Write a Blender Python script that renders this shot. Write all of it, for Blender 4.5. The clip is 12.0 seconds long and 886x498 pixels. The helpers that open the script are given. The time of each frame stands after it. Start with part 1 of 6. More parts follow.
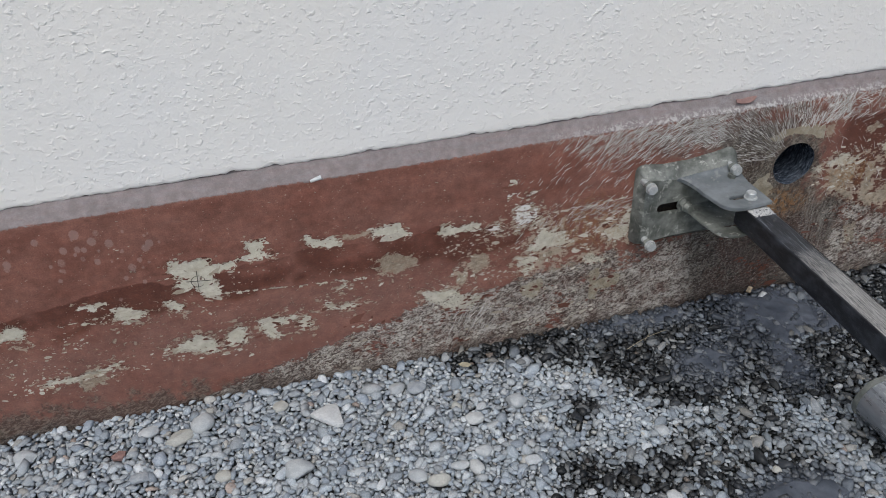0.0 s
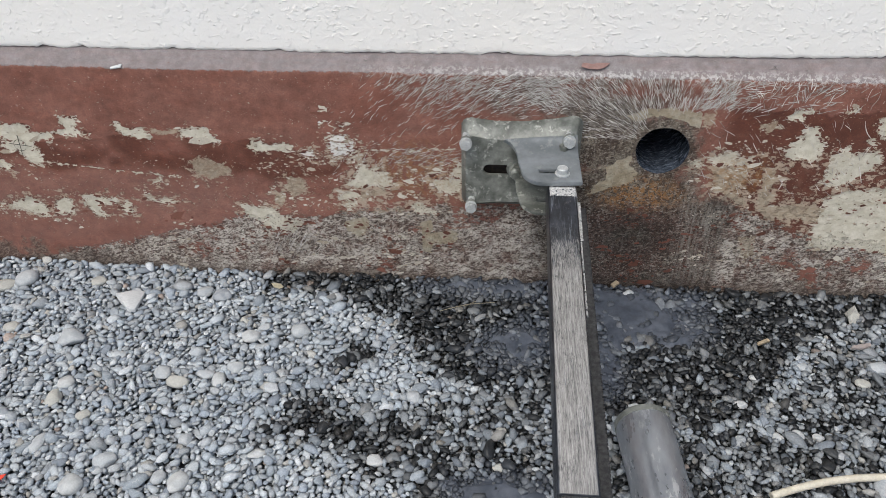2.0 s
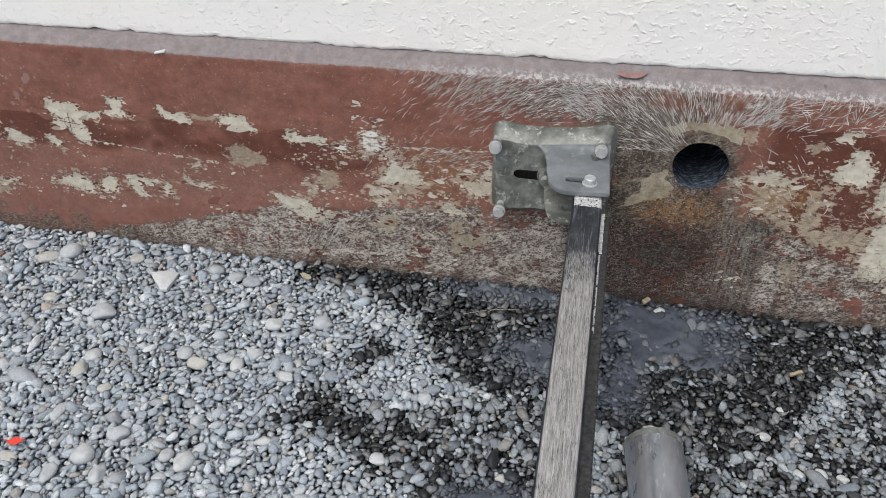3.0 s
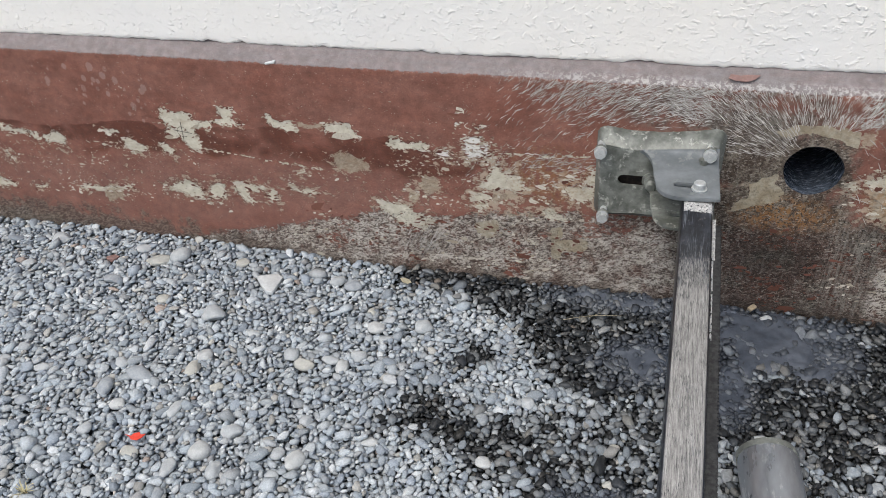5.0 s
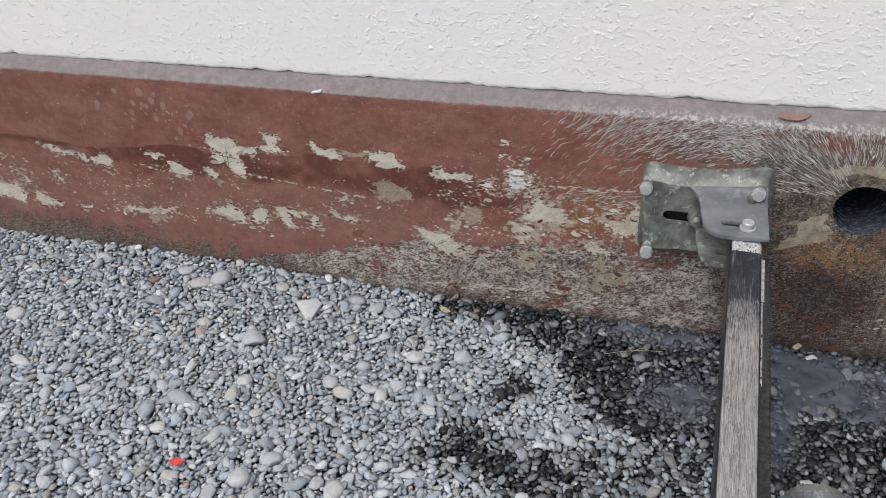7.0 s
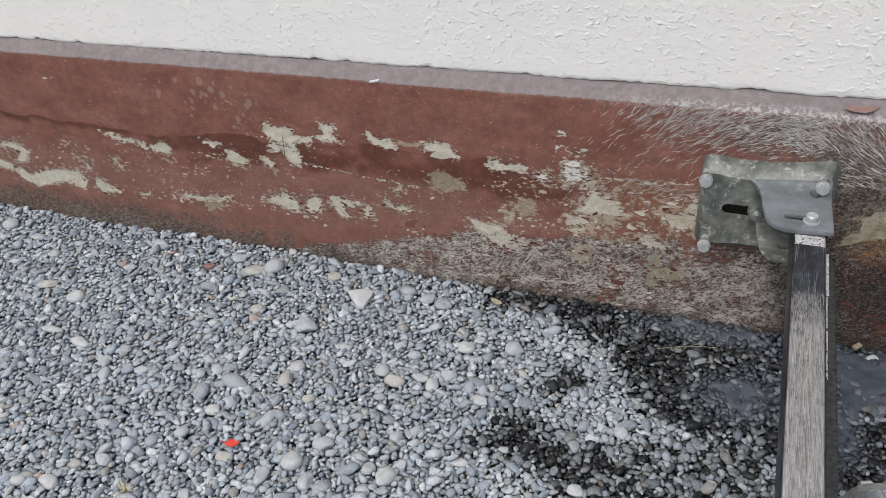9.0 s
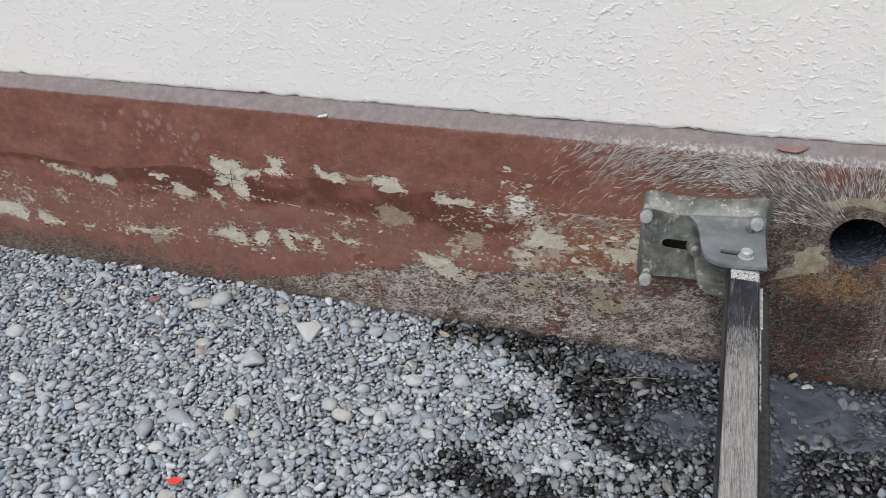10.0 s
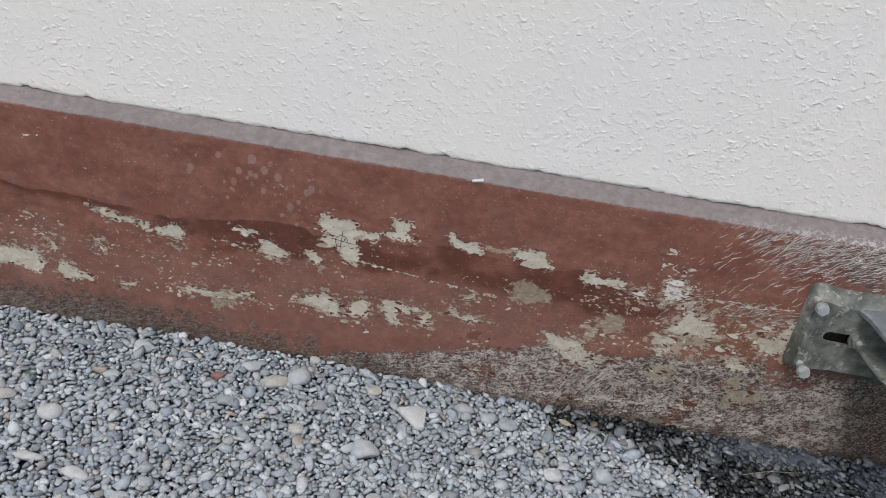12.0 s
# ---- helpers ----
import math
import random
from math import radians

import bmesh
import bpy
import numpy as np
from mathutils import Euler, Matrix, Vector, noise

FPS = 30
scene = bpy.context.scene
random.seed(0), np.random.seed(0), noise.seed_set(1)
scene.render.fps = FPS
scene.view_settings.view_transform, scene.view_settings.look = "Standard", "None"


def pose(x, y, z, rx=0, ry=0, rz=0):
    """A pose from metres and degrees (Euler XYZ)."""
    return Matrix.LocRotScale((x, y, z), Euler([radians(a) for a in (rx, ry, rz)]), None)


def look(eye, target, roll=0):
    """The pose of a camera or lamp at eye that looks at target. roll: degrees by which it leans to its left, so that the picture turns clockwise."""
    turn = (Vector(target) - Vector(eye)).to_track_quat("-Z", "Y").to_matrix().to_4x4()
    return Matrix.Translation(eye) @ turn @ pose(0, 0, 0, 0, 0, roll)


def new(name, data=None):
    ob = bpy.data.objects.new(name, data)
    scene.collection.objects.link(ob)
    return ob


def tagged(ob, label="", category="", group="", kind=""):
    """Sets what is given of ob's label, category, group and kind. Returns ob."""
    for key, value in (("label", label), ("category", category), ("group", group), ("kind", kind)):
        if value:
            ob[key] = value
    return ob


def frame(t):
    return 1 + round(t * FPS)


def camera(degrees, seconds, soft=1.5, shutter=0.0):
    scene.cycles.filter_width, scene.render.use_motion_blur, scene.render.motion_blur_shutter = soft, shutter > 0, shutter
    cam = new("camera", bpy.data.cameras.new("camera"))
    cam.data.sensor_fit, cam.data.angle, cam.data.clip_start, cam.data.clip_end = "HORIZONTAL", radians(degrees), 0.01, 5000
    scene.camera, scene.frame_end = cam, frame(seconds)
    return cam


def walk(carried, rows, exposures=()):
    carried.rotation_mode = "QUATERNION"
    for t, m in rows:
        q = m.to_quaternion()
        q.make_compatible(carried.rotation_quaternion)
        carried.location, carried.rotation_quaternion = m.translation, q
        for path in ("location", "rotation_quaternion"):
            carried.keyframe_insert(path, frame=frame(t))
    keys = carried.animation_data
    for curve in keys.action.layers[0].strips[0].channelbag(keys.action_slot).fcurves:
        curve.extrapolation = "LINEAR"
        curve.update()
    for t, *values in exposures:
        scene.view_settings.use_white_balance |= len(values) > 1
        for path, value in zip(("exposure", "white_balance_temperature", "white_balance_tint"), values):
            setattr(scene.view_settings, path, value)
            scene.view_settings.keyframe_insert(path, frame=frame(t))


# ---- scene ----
cam = camera(57.4, 12.0, soft=0.7)
PATH = [
    (0, (-0.029, -1.252, 1.154), (0.38, 0.348, 0.026), -1.8),
    (0.5, (0.281, -1.277, 1.108), (0.654, 0.344, -0.002), 0.9),
    (1, (0.53, -1.31, 1.084), (0.667, 0.323, -0.064), 3.8),
    (1.5, (0.742, -1.311, 1.095), (0.649, 0.273, -0.123), 2.0),
    (2, (0.745, -1.293, 1.096), (0.63, 0.279, -0.135), -0.2),
    (2.5, (0.769, -1.273, 1.094), (0.638, 0.297, -0.138), -0.3),
    (3, (0.836, -1.265, 1.091), (0.537, 0.281, -0.142), -0.3),
    (3.2, (0.833, -1.285, 1.091), (0.448, 0.251, -0.131), -1.5),
    (5, (0.779, -1.286, 1.099), (0.311, 0.23, -0.119), -3.9),
    (5.5, (0.774, -1.289, 1.105), (0.291, 0.229, -0.104), -3.7),
    (6, (0.767, -1.284, 1.108), (0.263, 0.236, -0.089), -4.2),
    (6.5, (0.753, -1.276, 1.123), (0.231, 0.248, -0.062), -4.2),
    (8.3, (0.739, -1.278, 1.111), (0.175, 0.235, -0.069), -3.9),
    (8.5, (0.728, -1.293, 1.103), (0.146, 0.217, -0.071), -4.4),
    (9, (0.721, -1.301, 1.106), (0.098, 0.195, -0.066), -4.8),
    (9.5, (0.713, -1.309, 1.113), (0.082, 0.19, -0.051), -4.7),
    (10, (0.735, -1.299, 1.125), (0.21, 0.268, 0.0), -2.5),
    (10.5, (0.778, -1.3, 1.111), (0.411, 0.312, -0.015), -0.0),
    (11, (0.737, -1.31, 1.075), (0.378, 0.312, -0.04), 1.0),
    (11.5, (0.456, -1.351, 1.07), (0.301, 0.377, 0.074), 7.4),
    (12, (0.081, -1.314, 1.038), (0.005, 0.438, 0.077), 9.0),
]
walk(cam, [(t, look(eye, target, roll)) for t, eye, target, roll in PATH],
     exposures=((0.0, 0.0, 6200, 8), (0.6, 0.08, 6200, 8), (1.0, 0.11, 6260, 8), (1.5, 0.29, 6340, 8), (2.5, 0.36, 6400, 8), (5.5, 0.40, 6420, 8), (6.0, 0.37, 6420, 8), (6.5, 0.31, 6410, 8), (9.0, 0.22, 6400, 9), (10.0, 0.23, 6410, 9), (10.5, 0.20, 6420, 9), (11.3, 0.17, 6400, 9), (12.0, 0.08, 6350, 9)))

# world, sun and exposure
world = bpy.data.worlds.new("overcast_sky")
scene.world = world
world.use_nodes = True
wn = world.node_tree
sky = wn.nodes.new("ShaderNodeTexSky")
sky.sky_type = "NISHITA"
sky.sun_disc = False
sky.sun_elevation, sky.sun_rotation = radians(58), radians(200)
sky.air_density, sky.dust_density = 1.0, 4.0
wn.nodes["Background"].inputs["Strength"].default_value = 0.12
wn.links.new(sky.outputs["Color"], wn.nodes["Background"].inputs["Color"])
sun_data = bpy.data.lights.new("sun", "SUN")
sun_data.energy, sun_data.angle, sun_data.color = 1.3, radians(40), (1.0, 0.975, 0.94)
sun = new("sun", sun_data)
sun.matrix_world = look((-1.5, -3.0, 6.0), (0.3, 0.0, 0.0))
scene.view_settings.exposure = 0.0


# ---- material building blocks ----
class Nodes:
    def __init__(self, name):
        self.mat = bpy.data.materials.new(name)
        self.mat.use_nodes = True
        self.nt = self.mat.node_tree
        self.bsdf = self.nt.nodes["Principled BSDF"]

    def put(self, socket, value):
        if isinstance(value, bpy.types.NodeSocket):
            self.nt.links.new(value, socket)
        elif isinstance(value, (tuple, list)) and len(value) == 3 and len(socket.default_value) == 4:
            socket.default_value = (*value, 1.0)
        else:
            socket.default_value = value

    def node(self, kind, **inputs):
        n = self.nt.nodes.new(kind)
        for key, value in inputs.items():
            self.put(n.inputs[key.replace("_", " ")], value)
        return n

    def where(self):
        return self.node("ShaderNodeNewGeometry").outputs["Position"]

    def attr(self, name):
        n = self.node("ShaderNodeAttribute")
        n.attribute_name = name
        return n.outputs["Fac"]

    def math(self, op, a, b=0.0, clamp=False):
        n = self.node("ShaderNodeMath")
        n.operation, n.use_clamp = op, clamp
        self.put(n.inputs[0], a)
        self.put(n.inputs[1], b)
        return n.outputs[0]

    def noise(self, vec, scale, detail=4.0, rough=0.55, distort=0.0):
        return self.node("ShaderNodeTexNoise", Vector=vec, Scale=scale, Detail=detail, Roughness=rough, Distortion=distort).outputs["Fac"]

    def stretch(self, vec, scale, turn=(0, 0, 0)):
        n = self.node("ShaderNodeMapping", Vector=vec)
        n.inputs["Scale"].default_value = scale
        n.inputs["Rotation"].default_value = [radians(a) for a in turn]
        return n.outputs["Vector"]

    def cells(self, vec, scale, feature="F1", out="Distance"):
        n = self.node("ShaderNodeTexVoronoi", Vector=vec, Scale=scale)
        n.feature = feature
        return n.outputs[out]

    def step(self, value, low, high):
        n = self.node("ShaderNodeMapRange", Value=value)
        n.interpolation_type = "SMOOTHSTEP"
        for k, v in ((1, low), (2, high), (3, 0.0), (4, 1.0)):
            n.inputs[k].default_value = v
        return n.outputs[0]

    def mix(self, fac, a, b, blend="MIX"):
        n = self.node("ShaderNodeMix")
        n.data_type, n.blend_type = "RGBA", blend
        self.put(n.inputs[0], fac)
        self.put(n.inputs[6], a)
        self.put(n.inputs[7], b)
        return n.outputs[2]

    def shade(self, value, low, high):
        # a grey from low to high, to multiply a colour with
        n = self.node("ShaderNodeMapRange", Value=value)
        for k, v in ((1, 0.25), (2, 0.75), (3, low), (4, high)):
            n.inputs[k].default_value = v
        return n.outputs[0]

    def times(self, colour, value):
        n = self.node("ShaderNodeVectorMath")
        n.operation = "SCALE"
        self.put(n.inputs[0], colour)
        self.put(n.inputs["Scale"], value)
        return n.outputs[0]

    def bump(self, height, strength, distance):
        return self.node("ShaderNodeBump", Height=height, Strength=strength, Distance=distance).outputs["Normal"]

    def done(self, colour, rough=0.6, metal=0.0, normal=None, spec=0.5):
        self.put(self.bsdf.inputs["Base Color"], colour)
        self.put(self.bsdf.inputs["Roughness"], rough)
        self.put(self.bsdf.inputs["Metallic"], metal)
        self.put(self.bsdf.inputs["Specular IOR Level"], spec)
        if normal is not None:
            self.put(self.bsdf.inputs["Normal"], normal)
        return self.mat


def plaster_material():
    m = Nodes("white_roughcast_plaster")
    p = m.where()
    coarse = m.noise(p, 72, 3, 0.5, 0.4)
    fine = m.noise(p, 190, 3, 0.6)
    crumbs = m.step(m.noise(m.stretch(p, (1, 1, 1.25)), 95, 2, 0.5, 0.25), 0.50, 0.86)
    patchy = m.shade(m.noise(p, 9, 2), 0.45, 1.0)
    height = m.math("ADD", m.math("MULTIPLY", coarse, 0.50), m.math("ADD", m.math("MULTIPLY", fine, 0.25), m.math("MULTIPLY", m.math("MULTIPLY", crumbs, patchy), 0.80)))
    col = m.mix(m.step(m.noise(p, 1.7, 3), 0.35, 0.7), (0.835, 0.818, 0.772), (0.815, 0.812, 0.79))
    pits = m.step(m.noise(p, 120, 2, 0.5), 0.735, 0.77)
    col = m.mix(m.math("MULTIPLY", pits, 0.15), col, (0.42, 0.40, 0.36))
    stain = m.step(m.noise(m.stretch(p, (1, 1, 1.5)), 9, 4, 0.7), 0.68, 0.8)
    col = m.mix(m.math("MULTIPLY", stain, 0.16), col, (0.55, 0.50, 0.42))
    return m.done(col, 0.85, 0.0, m.bump(height, 0.85, 0.0031), 0.25)


def plinth_material():
    m = Nodes("worn_red_brown_plinth_paint")
    p = m.where()
    fine = m.noise(p, 420, 5, 0.7)
    mid = m.noise(p, 60, 5, 0.65)
    big = m.noise(m.stretch(p, (1, 1, 2.2)), 7, 4, 0.6)
    chips = m.node("ShaderNodeTexWhiteNoise")
    chips.noise_dimensions = "3D"
    m.put(chips.inputs["Vector"], m.cells(m.stretch(p, (1, 0.05, 1.25)), 105, "F1", "Position"))
    chip = m.math("SUBTRACT", chips.outputs["Value"], 0.5)
    ragged = m.math("MULTIPLY", m.math("SUBTRACT", m.noise(p, 170, 6, 0.7), 0.5), 1.2)
    ragged = m.math("ADD", ragged, m.math("MULTIPLY", m.math("SUBTRACT", m.noise(p, 45, 3, 0.6), 0.5), 0.6))
    teeth = m.noise(m.stretch(m.stretch(p, (1, 1, 1), (0, -10, 0)), (0.42, 1, 1.5)), 190, 4, 0.7)
    ragged = m.math("ADD", ragged, m.math("MULTIPLY", m.math("SUBTRACT", teeth, 0.5), 1.5))
    ragged = m.math("ADD", ragged, m.math("MULTIPLY", chip, 0.45))

    def field(name, low=0.42, high=0.58, rag=1.0):
        return m.step(m.math("ADD", m.attr(name), m.math("MULTIPLY", ragged, rag)), low, high)

    # paint
    col = m.mix(m.step(big, 0.3, 0.7), (0.190, 0.076, 0.053), (0.236, 0.109, 0.081))
    col = m.mix(m.math("MULTIPLY", m.step(m.attr("dark"), 0.25, 0.8), 0.85), col, (0.098, 0.031, 0.018))
    col = m.times(col, m.shade(mid, 0.74, 1.26))
    col = m.times(col, m.shade(m.noise(m.stretch(p, (1, 1, 1.8)), 11, 5, 0.7), 0.70, 1.26))
    dusty = m.math("MULTIPLY", m.attr("dusty"), m.shade(m.noise(p, 14, 5, 0.7), 0.2, 1.0))
    col = m.mix(m.math("MULTIPLY", dusty, 0.30), col, (0.245, 0.155, 0.135))
    col = m.times(col, m.shade(fine, 0.68, 1.32))
    chalk = m.step(m.noise(m.stretch(p, (1, 1, 3)), 24, 6, 0.75), 0.52, 0.75)
    col = m.mix(m.math("MULTIPLY", chalk, 0.17), col, (0.33, 0.22, 0.18))
    specks = m.step(m.noise(p, 240, 2, 0.5), 0.70, 0.74)
    col = m.mix(m.math("MULTIPLY", specks, 0.55), col, (0.50, 0.42, 0.36))
    pocks = m.step(m.noise(p, 300, 2, 0.5), 0.30, 0.26)
    col = m.mix(m.math("MULTIPLY", pocks, 0.5), col, (0.05, 0.022, 0.018))
    # pale water spots
    spots = m.step(m.math("ADD", m.attr("spots"), m.math("MULTIPLY", m.math("SUBTRACT", fine, 0.5), 0.8)), 0.30, 0.60)
    col = m.mix(m.math("MULTIPLY", spots, 0.42), col, (0.40, 0.29, 0.26))
    # small flakes scattered in the worn zones
    worn = m.attr("flaky")
    crumbs = m.step(m.math("ADD", m.math("ADD", m.noise(m.stretch(p, (1, 1, 1.7)), 62, 6, 0.75), m.math("MULTIPLY", chip, 0.10)), m.math("ADD", m.math("MULTIPLY", worn, 0.125), m.math("MULTIPLY", m.attr("nearby"), 0.125))), 0.69, 0.715)
    col = m.mix(m.math("MULTIPLY", crumbs, 0.85), col, m.mix(fine, (0.36, 0.27, 0.19), (0.52, 0.45, 0.36)))
    abraded = m.math("MULTIPLY", m.step(m.noise(m.stretch(p, (1, 1, 1.5)), 40, 6, 0.75), 0.48, 0.66), worn)
    col = m.mix(m.math("MULTIPLY", abraded, 0.30), col, (0.27, 0.16, 0.115))
    # rough scraped ground coat
    rough_zone = field("rough", 0.40, 0.60, 0.9)
    grit = m.noise(m.stretch(m.stretch(p, (1, 1, 1), (0, 20, 0)), (0.75, 1, 1.35)), 125, 8, 0.80, 0.9)
    scraped = m.mix(m.step(grit, 0.46, 0.55), (0.066, 0.045, 0.036), (0.50, 0.462, 0.405))
    scraped = m.mix(m.math("MULTIPLY", m.step(m.noise(p, 30, 5, 0.7), 0.48, 0.60), 0.75), scraped, m.mix(m.step(grit, 0.42, 0.6), (0.075, 0.035, 0.026), (0.20, 0.115, 0.09)))
    scrub = m.noise(m.stretch(m.stretch(p, (1, 1, 1), (0, -62, 0)), (0.08, 1, 1)), 420, 3, 0.6)
    scraped = m.mix(m.math("MULTIPLY", m.step(scrub, 0.55, 0.64), 0.35), scraped, (0.46, 0.42, 0.37))
    pale = m.step(m.math("ADD", m.noise(m.stretch(p, (1, 1, 1.4)), 24, 6, 0.75), m.math("MULTIPLY", m.math("SUBTRACT", grit, 0.5), 0.9)), 0.54, 0.60)
    scraped = m.mix(m.math("MULTIPLY", pale, 0.8), scraped, m.mix(fine, (0.38, 0.345, 0.29), (0.60, 0.565, 0.50)))
    broad = m.noise(m.stretch(p, (1, 1, 1.5)), 17, 5, 0.7)
    scraped = m.mix(m.math("MULTIPLY", m.step(broad, 0.49, 0.60), 0.62), scraped, m.mix(m.step(grit, 0.42, 0.52), (0.13, 0.098, 0.08), (0.66, 0.63, 0.57)))
    scraped = m.mix(m.math("MULTIPLY", m.step(broad, 0.47, 0.36), 0.60), scraped, m.mix(m.step(grit, 0.48, 0.60), (0.040, 0.022, 0.016), (0.22, 0.165, 0.13)))
    col = m.mix(m.math("MULTIPLY", rough_zone, 0.95), col, scraped)
    # bare patches
    bare = field("bare", 0.48, 0.52, 1.0)
    bare = m.math("MULTIPLY", bare, m.math("SUBTRACT", 1.0, m.math("MULTIPLY", m.step(m.noise(p, 90, 5, 0.75), 0.62, 0.64), 0.8)))
    bare_col = m.mix(m.step(mid, 0.35, 0.7), (0.50, 0.47, 0.375), (0.63, 0.60, 0.51))
    bare_col = m.mix(m.math("MULTIPLY", m.step(m.noise(p, 150, 6, 0.82), 0.58, 0.66), 0.5), bare_col, (0.28, 0.21, 0.14))
    bare_col = m.times(bare_col, m.shade(fine, 0.9, 1.1))
    bare_col = m.mix(m.math("MULTIPLY", m.step(m.noise(m.stretch(p, (0.6, 1, 1.6)), 26, 6, 0.75), 0.50, 0.66), 0.45), bare_col, (0.36, 0.30, 0.215))
    col = m.mix(bare, col, bare_col)
    faint = m.math("MULTIPLY", field("faint", 0.46, 0.60, 1.0), 0.72)
    col = m.mix(faint, col, m.mix(m.step(grit, 0.4, 0.62), (0.30, 0.24, 0.165), (0.45, 0.40, 0.31)))
    dashes = m.noise(m.stretch(p, (0.45, 1, 1.6)), 110, 4, 0.7)
    white = m.step(m.math("ADD", m.math("MULTIPLY", m.attr("white"), 0.60), m.math("MULTIPLY", m.math("SUBTRACT", dashes, 0.5), 2.0)), 0.44, 0.52)
    col = m.mix(m.math("MULTIPLY", white, m.step(m.attr("white"), 0.02, 0.2)), col, (0.72, 0.70, 0.66))
    # cement slurry film
    film = m.attr("film")
    film_edge = m.step(m.math("ADD", film, m.math("MULTIPLY", m.math("SUBTRACT", m.noise(p, 40, 6, 0.75), 0.5), 1.3)), 0.30, 0.80)
    runs = m.noise(m.stretch(p, (1, 1, 0.10)), 150, 5, 0.7)
    film_col = m.mix(m.step(m.noise(p, 22, 6, 0.75), 0.43, 0.58), (0.050, 0.040, 0.028), (0.172, 0.156, 0.122))
    film_col = m.mix(m.math("MULTIPLY", m.math("MULTIPLY", m.step(m.noise(p, 13, 6, 0.75), 0.38, 0.52), m.attr("redfoot")), 0.95), film_col, (0.078, 0.034, 0.023))
    film_col = m.mix(m.math("MULTIPLY", m.step(grit, 0.54, 0.58), 0.6), film_col, (0.33, 0.305, 0.255))
    film_col = m.mix(m.math("MULTIPLY", m.step(grit, 0.485, 0.445), 0.88), film_col, (0.022, 0.017, 0.013))
    film_col = m.mix(m.math("MULTIPLY", m.step(runs, 0.54, 0.70), 0.38), film_col, (0.34, 0.33, 0.30))
    brush = m.math("MULTIPLY", m.attr("brush"), m.step(m.noise(m.stretch(p, (1, 1, 0.06)), 170, 6, 0.75), 0.42, 0.62))
    film_col = m.mix(m.math("MULTIPLY", brush, 0.8), film_col, (0.25, 0.235, 0.205))
    col = m.mix(m.math("MULTIPLY", film_edge, 0.9), col, film_col)
    rust = m.math("MULTIPLY", m.attr("rust"), m.step(m.noise(p, 75, 6, 0.8), 0.46, 0.54))
    col = m.mix(m.math("MULTIPLY", rust, 0.8), col, m.mix(fine, (0.20, 0.10, 0.03), (0.40, 0.19, 0.06)))
    # grey slurry haze under the spatter
    spray = m.attr("spray")
    haze = m.math("MULTIPLY", m.math("MULTIPLY", m.step(spray, 0.25, 0.8), m.step(m.noise(p, 30, 6, 0.75), 0.36, 0.60)), 0.85)
    col = m.mix(haze, col, m.mix(m.step(m.noise(p, 95, 5, 0.7), 0.4, 0.6), (0.05, 0.038, 0.030), (0.17, 0.155, 0.135)))
    # pits and crumbs in the slurry and the bared ground
    gritty = m.math("MAXIMUM", m.math("MULTIPLY", film_edge, 0.9), m.math("MULTIPLY", rough_zone, 0.7))
    holes = m.step(m.noise(p, 250, 2, 0.5), 0.42, 0.35)
    col = m.mix(m.math("MULTIPLY", m.math("MULTIPLY", holes, gritty), 0.9), col, (0.018, 0.013, 0.010))
    grains = m.step(m.noise(m.stretch(p, (0.7, 1, 1.2)), 290, 2, 0.5), 0.60, 0.66)
    col = m.mix(m.math("MULTIPLY", m.math("MULTIPLY", grains, gritty), 0.55), col, (0.50, 0.47, 0.415))
    # remnants of an older coat round the bore
    coat = field("coat", 0.47, 0.53, 0.30)
    col = m.mix(m.math("MULTIPLY", coat, 0.90), col, m.times(m.mix(m.step(m.noise(p, 35, 5, 0.7), 0.4, 0.62), (0.32, 0.27, 0.185), (0.44, 0.40, 0.31)), m.shade(fine, 0.8, 1.15)))
    # dust on the sloping ledge
    ledge = m.attr("ledge")
    stria = m.noise(m.stretch(p, (0.25, 1, 1)), 130, 6, 0.75)
    dust = m.math("MULTIPLY", m.step(m.math("ADD", ledge, m.math("MULTIPLY", ragged, 0.75)), 0.34, 0.68), m.shade(stria, 0.70, 1.0))
    dust_col = m.mix(m.step(mid, 0.3, 0.7), (0.185, 0.170, 0.170), (0.255, 0.240, 0.242))
    dust_col = m.times(dust_col, m.shade(fine, 0.88, 1.12))
    col = m.mix(dust, col, dust_col)
    lime = m.math("MULTIPLY", m.step(m.noise(p, 140, 6, 0.75), 0.50, 0.54), m.attr("lime"))
    col = m.mix(m.math("MULTIPLY", lime, 0.6), col, (0.56, 0.545, 0.52))
    # splashed earth at the foot
    dirt = m.step(m.math("ADD", m.attr("dirt"), m.math("MULTIPLY", m.math("SUBTRACT", m.noise(p, 26, 6, 0.75), 0.5), 2.4)), 0.40, 0.85)
    dirt_col = m.mix(m.step(grit, 0.44, 0.6), (0.050, 0.034, 0.027), (0.23, 0.19, 0.155))
    col = m.mix(m.math("MULTIPLY", dirt, 0.85), col, dirt_col)
    damp = m.step(m.math("ADD", m.attr("damp"), m.math("MULTIPLY", ragged, 0.4)), 0.2, 0.9)
    col = m.mix(m.math("MULTIPLY", damp, 0.7), col, m.times(col, 0.34))
    # relief
    h = m.math("ADD", m.math("MULTIPLY", fine, 0.16), m.math("MULTIPLY", mid, 0.30))
    h = m.math("ADD", h, m.math("MULTIPLY", m.math("MULTIPLY", grit, m.math("ADD", rough_zone, m.math("MULTIPLY", film_edge, 0.8))), 1.0))
